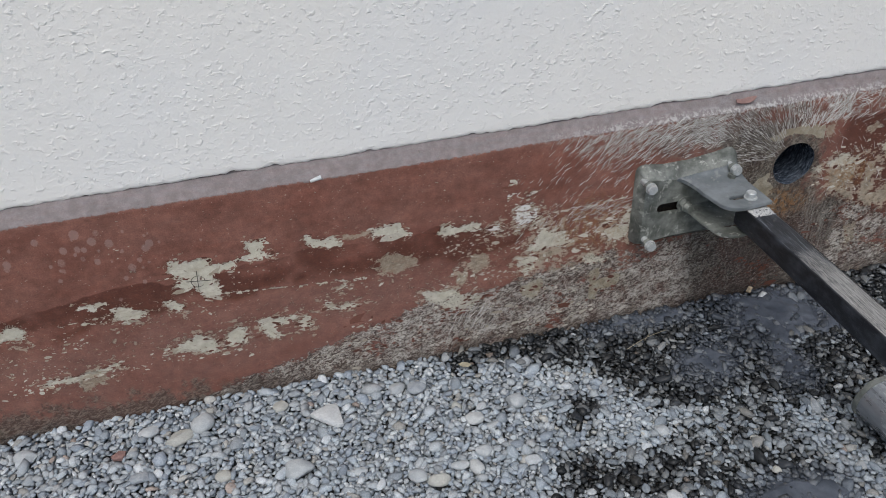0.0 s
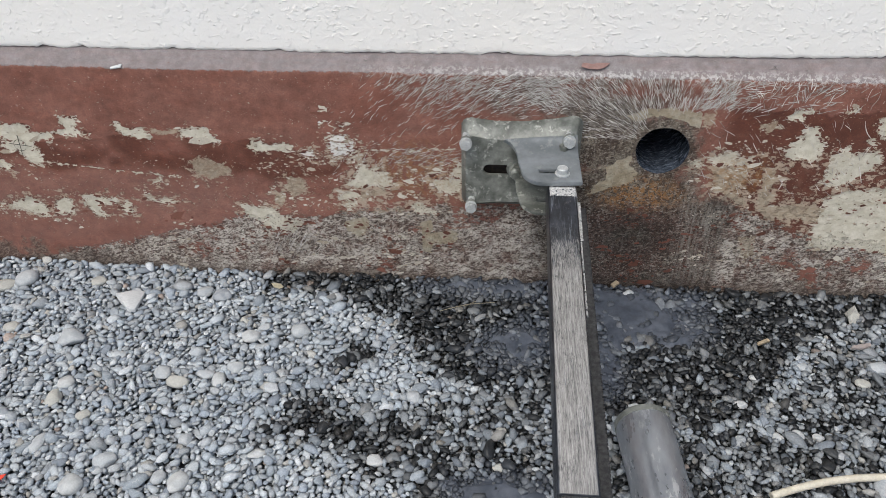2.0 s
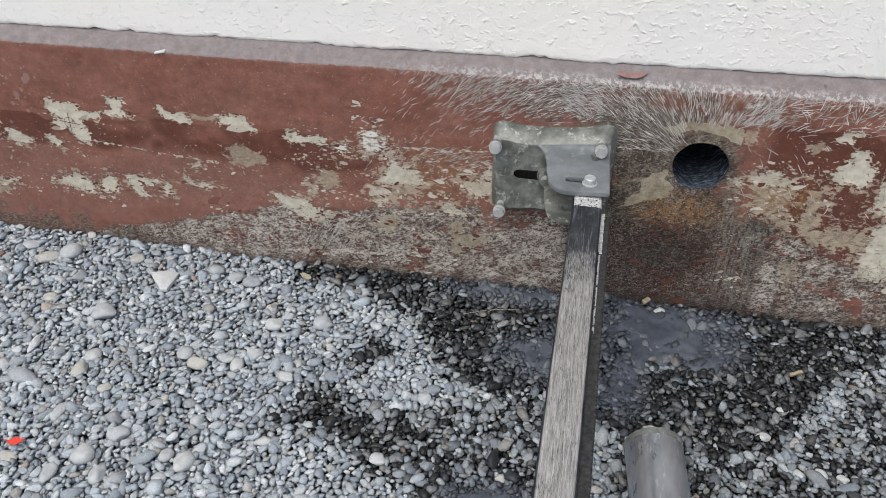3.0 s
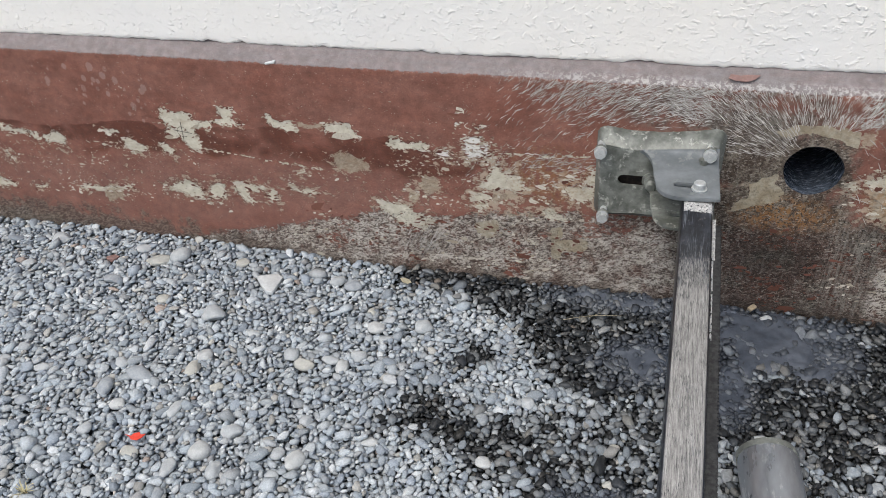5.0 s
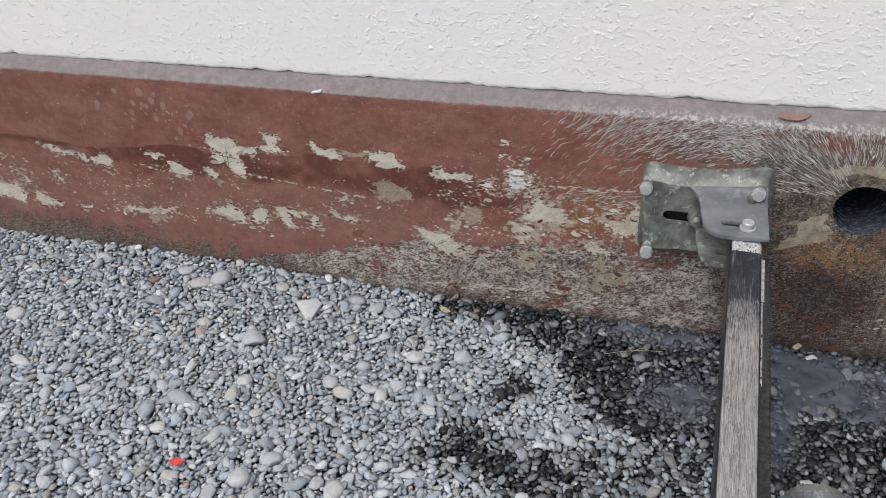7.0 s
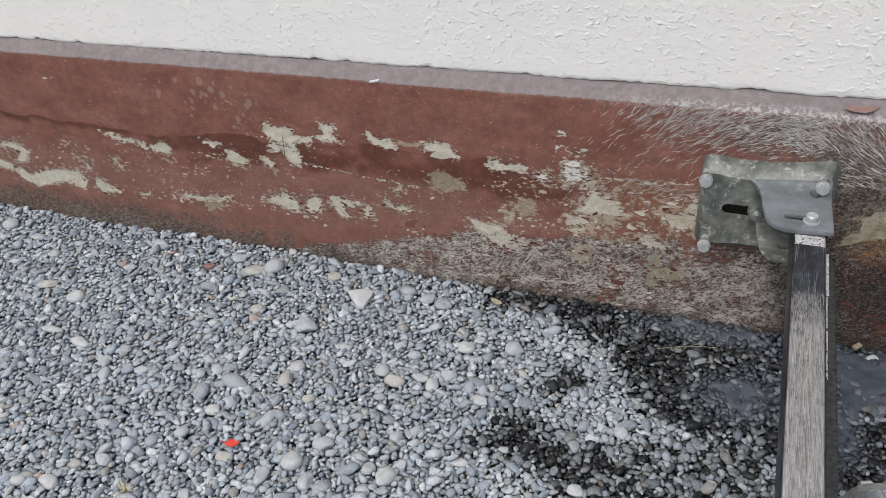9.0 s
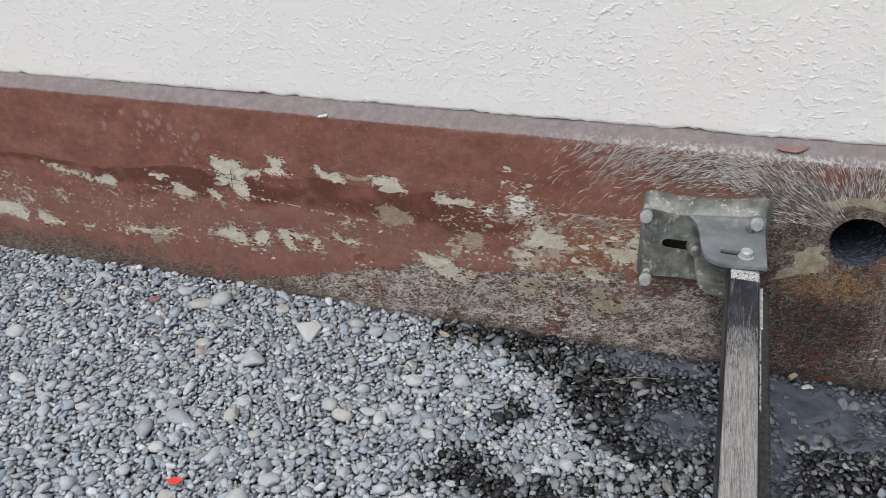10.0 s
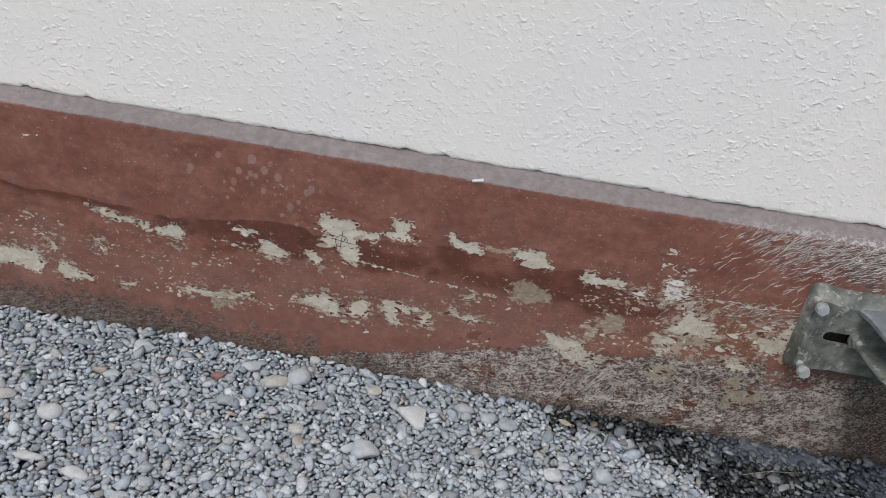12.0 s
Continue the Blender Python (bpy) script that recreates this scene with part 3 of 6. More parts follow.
    flake(bare, (0.280, 0.308), (0.292, 0.323), (0.303, 0.327), (0.312, 0.318), (0.353, 0.316), (0.369, 0.312), (0.364, 0.303), (0.330, 0.300), (0.295, 0.297))
    flake(bare, (-0.245, 0.151), (-0.220, 0.160), (-0.182, 0.174), (-0.170, 0.162), (-0.157, 0.152), (-0.161, 0.124), (-0.183, 0.133), (-0.210, 0.141), (-0.234, 0.143))
    flake(bare, (-0.138, 0.162), (-0.117, 0.177), (-0.103, 0.172), (-0.104, 0.133), (-0.124, 0.137), (-0.147, 0.129))
    flake(bare, (-0.078, 0.171), (-0.057, 0.182), (-0.028, 0.179), (-0.006, 0.172), (-0.023, 0.162), (-0.043, 0.165), (-0.044, 0.143), (-0.029, 0.130), (-0.055, 0.135), (-0.071, 0.147))
    flake(bare, (-0.004, 0.158), (0.012, 0.171), (0.024, 0.164), (0.016, 0.151), (0.026, 0.141), (0.001, 0.141))
    flake(bare, (0.057, 0.199), (0.067, 0.178), (0.055, 0.175))
    flake(bare, (0.063, 0.177), (0.098, 0.181), (0.123, 0.174), (0.097, 0.168))
    flake(bare, (0.081, 0.225), (0.098, 0.228), (0.097, 0.221), (0.083, 0.218))
    flake(bare, (-1.062, 0.194), (-1.000, 0.206), (-0.945, 0.207), (-0.918, 0.186), (-0.935, 0.158), (-0.973, 0.156), (-0.949, 0.182), (-0.966, 0.193), (-1.006, 0.194))
    flake(bare, (-0.992, 0.147), (-0.963, 0.131), (-0.946, 0.120), (-0.896, 0.137), (-0.827, 0.149), (-0.773, 0.153), (-0.763, 0.125), (-0.777, 0.100), (-0.809, 0.109), (-0.853, 0.109), (-0.929, 0.083), (-0.970, 0.096), (-0.991, 0.119))
    flake(bare, (-1.151, 0.136), (-1.046, 0.153), (-0.990, 0.144), (-0.985, 0.123), (-1.040, 0.127))
    flake(bare, (-0.731, 0.136), (-0.710, 0.136), (-0.690, 0.123), (-0.653, 0.115), (-0.661, 0.104), (-0.725, 0.098), (-0.737, 0.113))
    flake(bare, (-0.478, 0.126), (-0.447, 0.134), (-0.409, 0.129), (-0.336, 0.145), (-0.335, 0.137), (-0.388, 0.121), (-0.460, 0.118))
    flake(bare, (-0.607, 0.112), (-0.568, 0.119), (-0.574, 0.110), (-0.606, 0.106))
    flake(bare, (-0.748, 0.179), (-0.734, 0.176), (-0.727, 0.158), (-0.743, 0.162))
    flake(bare, (-0.650, 0.204), (-0.642, 0.199), (-0.632, 0.177), (-0.645, 0.181))
    flake(faint, (-0.422, 0.124), (-0.366, 0.132), (-0.364, 0.107), (-0.409, 0.092))
    flake(faint, (-0.894, 0.038), (-0.800, 0.044), (-0.762, 0.003), (-0.837, -0.002))
    flake(faint, (-0.721, 0.017), (-0.559, 0.037), (-0.584, 0.012), (-0.692, 0.001))
    flake(white, (0.379, 0.300), (0.399, 0.307), (0.410, 0.311), (0.408, 0.288), (0.386, 0.281))
    flake(white, (0.448, 0.358), (0.473, 0.366), (0.478, 0.360), (0.459, 0.351))
    flake(white, (0.435, 0.335), (0.456, 0.343), (0.474, 0.344), (0.472, 0.334), (0.487, 0.323), (0.484, 0.304), (0.463, 0.288), (0.441, 0.293), (0.436, 0.312))
    flake(white, (0.421, 0.372), (0.430, 0.370), (0.430, 0.359), (0.422, 0.361))
    flake(white, (0.423, 0.390), (0.431, 0.390), (0.431, 0.386), (0.424, 0.385))
    flake(bare, (0.473, 0.302), (0.494, 0.316), (0.491, 0.300), (0.480, 0.291))
    flake(bare, (0.485, 0.270), (0.502, 0.284), (0.510, 0.268), (0.538, 0.279), (0.528, 0.261), (0.545, 0.263), (0.549, 0.246), (0.564, 0.235), (0.541, 0.226), (0.519, 0.232), (0.492, 0.227), (0.466, 0.227), (0.477, 0.252))
    flake(bare, (0.450, 0.206), (0.481, 0.219), (0.490, 0.207), (0.472, 0.195), (0.450, 0.194))
    flake(faint, (0.493, 0.216), (0.536, 0.225), (0.544, 0.214), (0.488, 0.196))
    flake(bare, (0.455, 0.183), (0.477, 0.192), (0.484, 0.186), (0.459, 0.177))
    flake(bare, (0.624, 0.269), (0.642, 0.270), (0.651, 0.279), (0.651, 0.269), (0.624, 0.260))
    flake(bare, (0.626, 0.250), (0.643, 0.254), (0.659, 0.253), (0.684, 0.260), (0.687, 0.235), (0.677, 0.221), (0.662, 0.215), (0.646, 0.223), (0.635, 0.234))
    flake(bare, (0.668, 0.277), (0.687, 0.288), (0.690, 0.268), (0.678, 0.257), (0.669, 0.265))
    flake(bare, (0.586, 0.189), (0.607, 0.195), (0.619, 0.182), (0.640, 0.177), (0.639, 0.168), (0.620, 0.166), (0.603, 0.174), (0.583, 0.178))
    flake(faint, (0.505, 0.175), (0.527, 0.178), (0.585, 0.180), (0.583, 0.174), (0.522, 0.169))
    flake(coat, (0.453, 0.144), (0.495, 0.157), (0.504, 0.136), (0.491, 0.114), (0.474, 0.108), (0.458, 0.122))
    flake(bare, (0.248, 0.177), (0.264, 0.170), (0.291, 0.171), (0.320, 0.167), (0.332, 0.151), (0.359, 0.144), (0.366, 0.134), (0.347, 0.110), (0.320, 0.110), (0.295, 0.121), (0.273, 0.140), (0.255, 0.147))
    flake(coat, (0.606, 0.145), (0.626, 0.153), (0.633, 0.137), (0.624, 0.120), (0.666, 0.131), (0.680, 0.125), (0.674, 0.099), (0.631, 0.095), (0.626, 0.068), (0.611, 0.076))
    flake(faint, (0.344, 0.245), (0.377, 0.244), (0.384, 0.212), (0.355, 0.201), (0.343, 0.223))
    flake(faint, (0.317, 0.209), (0.340, 0.197), (0.335, 0.173), (0.313, 0.182))
    flake(faint, (0.160, 0.275), (0.196, 0.282), (0.241, 0.257), (0.209, 0.234), (0.171, 0.237))
    flake(bare, (1.253, 0.405), (1.266, 0.418), (1.289, 0.425), (1.295, 0.420), (1.285, 0.413), (1.282, 0.403), (1.258, 0.401))
    flake(bare, (1.271, 0.323), (1.272, 0.356), (1.288, 0.370), (1.288, 0.386), (1.311, 0.391), (1.322, 0.366), (1.335, 0.350), (1.325, 0.320), (1.295, 0.322))
    flake(bare, (1.351, 0.271), (1.350, 0.303), (1.353, 0.345), (1.374, 0.353), (1.389, 0.335), (1.433, 0.348), (1.440, 0.320), (1.421, 0.295), (1.397, 0.275), (1.381, 0.262))
    flake(bare, (1.361, 0.123), (1.357, 0.164), (1.365, 0.211), (1.362, 0.240), (1.394, 0.253), (1.440, 0.264), (1.516, 0.275), (1.561, 0.202), (1.576, 0.129), (1.516, 0.116), (1.441, 0.128), (1.390, 0.121))
    flake(bare, (1.409, 0.403), (1.420, 0.412), (1.462, 0.404), (1.476, 0.350), (1.435, 0.368), (1.420, 0.376))
    flake(bare, (1.352, 0.422), (1.367, 0.429), (1.374, 0.422), (1.358, 0.417))
    flake(bare, (1.402, 0.362), (1.414, 0.371), (1.422, 0.358), (1.413, 0.353))
    flake(bare, (1.138, 0.317), (1.170, 0.334), (1.185, 0.331), (1.186, 0.321), (1.218, 0.325), (1.212, 0.308), (1.181, 0.304), (1.150, 0.306))
    flake(faint, (1.146, 0.302), (1.211, 0.305), (1.211, 0.279), (1.202, 0.253), (1.160, 0.245))
    flake(faint, (1.172, 0.248), (1.203, 0.247), (1.229, 0.213), (1.205, 0.219))
    flake(bare, (1.104, 0.311), (1.124, 0.314), (1.126, 0.301), (1.110, 0.298))
    flake(faint, (1.243, 0.292), (1.262, 0.305), (1.267, 0.275), (1.258, 0.250), (1.274, 0.238), (1.262, 0.214), (1.244, 0.224), (1.244, 0.255))
    flake(faint, (1.251, 0.214), (1.310, 0.225), (1.373, 0.220), (1.361, 0.188), (1.298, 0.193), (1.268, 0.186))
    flake(faint, (1.216, 0.388), (1.239, 0.400), (1.247, 0.385), (1.227, 0.372))
    flake(coat, (1.000, 0.318), (0.973, 0.310), (0.955, 0.291), (0.955, 0.266), (0.939, 0.249), (0.924, 0.229), (0.966, 0.246), (1.005, 0.262), (1.015, 0.283), (0.994, 0.299))
    flake(coat, (0.977, 0.400), (1.014, 0.415), (1.051, 0.420), (1.086, 0.412), (1.108, 0.408), (1.109, 0.379), (1.075, 0.393), (1.035, 0.403), (0.998, 0.390))
    flake(faint, (1.110, 0.406), (1.131, 0.414), (1.132, 0.389), (1.116, 0.384))
    flake(faint, (1.228, 0.140), (1.256, 0.148), (1.269, 0.101), (1.245, 0.091))
    scratch(-0.130, 0.258, 0.009, 0.245, 0.0014)
    scratch(0.009, 0.245, 0.142, 0.234, 0.0014)
    scratch(-0.415, 0.252, -0.342, 0.245, 0.0014)
    scratch(0.484, 0.311, 0.677, 0.317, 0.0014)

    rough_line = np.interp(X, (-0.9, -0.5, -0.40, -0.23, 0.0, 0.18, 0.28, 0.44, 0.64, 0.80, 1.1, 1.2, 1.35, 1.6), (0.045, 0.04, 0.0, 0.012, 0.072, 0.124, 0.15, 0.165, 0.19, 0.20, 0.20, 0.22, 0.15, 0.13))
    rough_line = rough_line + np.where(X < -0.25, fbm(X, F * 0.3, 7, 3, 2.0) * 0.10 - 0.012, 0)
    rough = np.clip(0.5 + (rough_line - wz) / 0.03, 0, 1)
    rough *= 1 - (0.45 + 0.15 * (X > 1.1)) * np.clip(fbm(X, F, 13, 3, 4.0) * 6 - 0.4 + 0.3 * (X > 1.15), 0, 1)
    line = np.interp(X, (-1.2, -0.82, -0.655, -0.483, -0.31, -0.10, 0.09, 0.27, 0.42), (0.31, 0.297, 0.285, 0.276, 0.305, 0.31, 0.325, 0.325, 0.30)) + fbm(X, F, 16, 3, 2.5) * 0.035
    band = np.interp(X, (-1.1, -0.5, -0.42, 0.35, 0.5), (0.03, 0.035, 0.085, 0.09, 0.05))
    dark = np.clip((line - F) / 0.006 + 0.5, 0, 1) * np.clip((F - line + band) / 0.03, 0, 1) * np.clip((0.62 - X) / 0.2, 0, 1)
    right_dark = np.clip((X - 1.12) / 0.06, 0, 1) * np.clip((0.425 - wz) / 0.01, 0, 1) * np.clip((wz - 0.1) / 0.1, 0, 1)
    dark = np.maximum(dark * (0.75 + fbm(X, F, 20, 3, 5.0) * 1.2), right_dark * 0.9)
    flaky = np.clip((0.27 - np.abs(F - 0.19) * 2.0) * 4, 0, 1) * np.where(X < -0.2, 0.72, 0.62)
    flaky = np.maximum(flaky * np.clip((line - 0.03 - F) / 0.02, 0, 1), np.clip((X - 0.30) / 0.15, 0, 1) * np.clip((0.36 - F) / 0.05, 0, 1) * 0.9)
    spots = np.zeros_like(X)
    drops = np.random.default_rng(4)
    for _ in range(46):
        sx, sz, sr = drops.normal(-0.32, 0.085), drops.normal(0.385, 0.034), 0.0026 + 0.0055 * drops.random() ** 2
        lo, hi = np.searchsorted(xs, (sx - 0.02, sx + 0.02))
        d = np.hypot(X[lo:hi] - sx, (F[lo:hi] - sz) * 0.8)
        spots[lo:hi] = np.maximum(spots[lo:hi], np.clip(0.5 + (sr - d) / 0.004, 0, 1) * drops.uniform(0.45, 0.9))
    spray = np.clip(1.25 - ((X - 0.90) / np.where(X < 0.90, 0.22, 0.20)) ** 2 - ((F - 0.435) / 0.075) ** 2, 0, 1)
    film = np.clip(1.35 - ((X - 1.00) / 0.19) ** 2 - ((F - 0.14) / 0.20) ** 2, 0, 1)
    film = np.maximum(film, np.clip(1.2 - ((X - 0.94) / 0.10) ** 2 - ((F - 0.36) / 0.10) ** 2, 0, 1))
    film = np.maximum(film, brush_zone(X, F))
    film = np.maximum(film, np.clip(1.1 - np.hypot(X - HOLE_X, F - HOLE_Z - 0.01) / 0.085, 0, 1) * 1.6).clip(0, 1)
    rust = np.clip(1.1 - ((X - 1.02) / 0.10) ** 2 - ((F - 0.235) / 0.045) ** 2, 0, 1)
    rust = np.maximum(rust, np.clip(1 - ((X - 1.20) / 0.07) ** 2 - ((F - 0.285) / 0.05) ** 2, 0, 1) * 0.8)
    rust = np.maximum(rust, np.clip(1 - ((X - 0.60) / 0.10) ** 2 - ((F - 0.27) / 0.08) ** 2, 0, 1) * 0.55)
    dirt = np.clip((0.078 + 0.075 * np.clip(0.1 - X, 0, 0.6) - F) / 0.09, 0, 1)
    damp = np.clip(1.0 - ((X - 1.02) / 0.26) ** 2, 0, 1) * np.clip((0.09 - F) / 0.10, 0, 1)
    damp = np.maximum(damp, 0.8 * np.clip(1.1 - ((X - 1.02) / 0.12) ** 2 - ((F - 0.13) / 0.09) ** 2, 0, 1))
    dusty = np.clip((line - 0.06 - F) / 0.04, 0, 1) * np.clip((F - 0.03) / 0.06, 0, 1) * np.clip((0.45 - X) / 0.2, 0, 1)
    brush = np.clip(1.3 - ((X - 1.155) / 0.05) ** 2, 0, 1) * np.clip((0.26 - F) / 0.05, 0, 1) * np.clip((F - 0.01) / 0.03, 0, 1)
    redfoot = np.clip((X - 0.84) / 0.08, 0.15, 1) * np.clip((0.24 - F) / 0.06, 0, 1)
    lift = np.zeros_like(X)
    lift[:, :nf] = np.clip((Z[:, :nf] - front + 0.012) / 0.016, 0, 1) * 0.42
    lift[:, nf:] = np.clip((s - 0.03) / 0.26, 0, 1)
    ledge = lift * np.clip(1.15 - spray * 0.15, 0, 1)
    lime = np.clip(1.3 - np.abs(F - front + 0.001) / 0.010, 0, 1) * np.clip((X - 0.45) / 0.25, 0, 1) * np.clip((1.55 - X) / 0.2, 0, 1)

    # the paint film stands proud of the bare patches
    flaked = np.maximum(np.clip((np.maximum(bare, white) - 0.44) / 0.12, 0, 1), 0.7 * np.clip((rough - 0.4) / 0.2, 0, 1))
    Y += flaked * 0.0011

    # the drilled opening: rim snapped to a circle, faces inside left out
    dist = np.hypot(X - HOLE_X, Z - HOLE_Z)
    near = np.abs(dist - HOLE_R) < step * 0.75
    turn = np.arctan2(Z - HOLE_Z, X - HOLE_X)
    rim_r = HOLE_R + 0.0005 * np.sin(3 * turn + 0.6) + 0.0004 * np.sin(7 * turn)
    scale = np.where(near, rim_r / np.maximum(dist, 1e-6), 1)
    X, Z = HOLE_X + (X - HOLE_X) * scale, HOLE_Z + (Z - HOLE_Z) * scale
    dist = np.hypot(X - HOLE_X, Z - HOLE_Z)
    nx, nz = X.shape
    ids = np.arange(nx * nz).reshape(nx, nz)
    quads = np.stack([ids[:-1, :-1], ids[1:, :-1], ids[1:, 1:], ids[:-1, 1:]], -1).reshape(-1, 4)
    inside = ((dist < HOLE_R - step * 0.5) & ~near).ravel()[quads].any(axis=1)
    quads = quads[~inside]
    verts = np.stack([X, Y, Z], -1).reshape(-1, 3)
    # back, ends and underside of the block
    corner = len(verts)
    verts = np.vstack([verts, [(-6, 0.36, -0.08), (6, 0.36, -0.08), (6, 0.36, 0.56), (-6, 0.36, 0.42)]])
    bl, br, tr, tl = ids[0, 0], ids[-1, 0], ids[-1, -1], ids[0, -1]
    quads = np.vstack([quads, [(corner + 1, corner, corner + 3, corner + 2), (bl, corner, corner + 1, br), (tl, tr, corner + 2, corner + 3),
                               (bl, tl, corner + 3, corner), (br, corner + 1, corner + 2, tr)]])
    pad = lambda a: np.append(a.ravel(), [0, 0, 0, 0])
    me = mesh_from("wall_plinth", verts, quads, PLINTH, True, bare=pad(bare), faint=pad(faint), white=pad(white), rough=pad(rough), dark=pad(dark), flaky=pad(flaky),
                   spots=pad(spots), spray=pad(spray), film=pad(film), rust=pad(rust), dirt=pad(dirt), damp=pad(damp), ledge=pad(ledge), lime=pad(lime), coat=pad(coat), nearby=pad(nearby), dusty=pad(dusty), brush=pad(brush), redfoot=pad(redfoot))
    return tagged(new("wall_plinth", me), "red-brown painted plinth with peeling paint and slurry splashes", "wall", kind="structure")


plinth = build_plinth()


def build_flecks(name, material, label, seed, edge_count, scatter, proud):
    """Small chips with broken outlines: along the sides of the patches and strewn in the worn zones."""
    r = np.random.default_rng(seed)
    verts, faces = [], []

    def fleck(x, z, size, long):
        n = 6
        a = np.arange(n) / n * 2 * math.pi + r.uniform(0, 1)
        rad = size * r.uniform(0.45, 1.15, n)
        tilt = r.normal(0.05, 0.25)
        u, w = rad * np.cos(a) * long, rad * np.sin(a)
        start = len(verts)
        verts.append((x, proud, z))
        for p, q in zip(u * math.cos(tilt) - w * math.sin(tilt), u * math.sin(tilt) + w * math.cos(tilt)):
            verts.append((x + p, proud * 0.5, z + q))
        for k in range(n):
            faces.append((start, start + 1 + k, start + 1 + (k + 1) % n))

    lengths = np.array([math.dist(a, b) for a, b in BROKEN])
    for k in r.choice(len(BROKEN), edge_count, p=lengths / lengths.sum()):
        a, b = BROKEN[k]
        f = r.random()
        fleck(a[0] + (b[0] - a[0]) * f + r.normal(0, 0.0032), a[1] + (b[1] - a[1]) * f + r.normal(0, 0.0022), 0.0014 * math.exp(r.normal(0, 0.5)), r.uniform(1.2, 3.2))
    for count, x0, x1, z0, z1, size in scatter:
        clumps = np.stack([r.uniform(x0, x1, max(count // 9, 1)), r.uniform(z0, z1, max(count // 9, 1))], -1)
        for _ in range(count):
            c = clumps[r.integers(len(clumps))]
            x, z = c[0] + r.normal(0, 0.020), c[1] + r.normal(0, 0.008)
            if 0.012 < z < 0.44 and math.hypot(x - HOLE_X, z - HOLE_Z) > HOLE_R + 0.01:
                fleck(x, z, size * math.exp(r.normal(0, 0.5)), r.uniform(0.9, 2.8))
    v = np.array(verts)
    z_of = v[:, 2] - np.clip((v[:, 2] - 0.25) / 0.19, 0, 1) ** 2 * (ledge_front(v[:, 0]) - 0.4655)
    v[:, 1] += plinth_lumps(v[:, 0], z_of)
    return tagged(new(name, mesh_from(name, v, faces, material)), label, "paint", kind="stuff")


build_flecks("bare_flecks", FLECK, "small pale flecks of bare plaster in the chipped red paint", 51, 1500,
             ((430, -0.95, -0.10, 0.10, 0.235, 0.0013), (160, -0.45, 0.42, 0.12, 0.30, 0.0012), (420, 0.30, 0.69, 0.16, 0.36, 0.0014), (420, 1.14, 1.55, 0.05, 0.38, 0.0016), (120, -1.0, 1.5, 0.33, 0.45, 0.0008), (260, 0.0, 0.66, 0.02, 0.13, 0.0017)), -0.0004)
build_flecks("paint_flecks", REDFLECK, "small red-brown paint remnants left on the bare patches", 52, 900,
             ((120, 1.36, 1.55, 0.14, 0.34, 0.0016), (200, 0.10, 0.66, 0.03, 0.14, 0.0020), (200, 0.92, 1.30, 0.02, 0.20, 0.0018)), -0.0005)


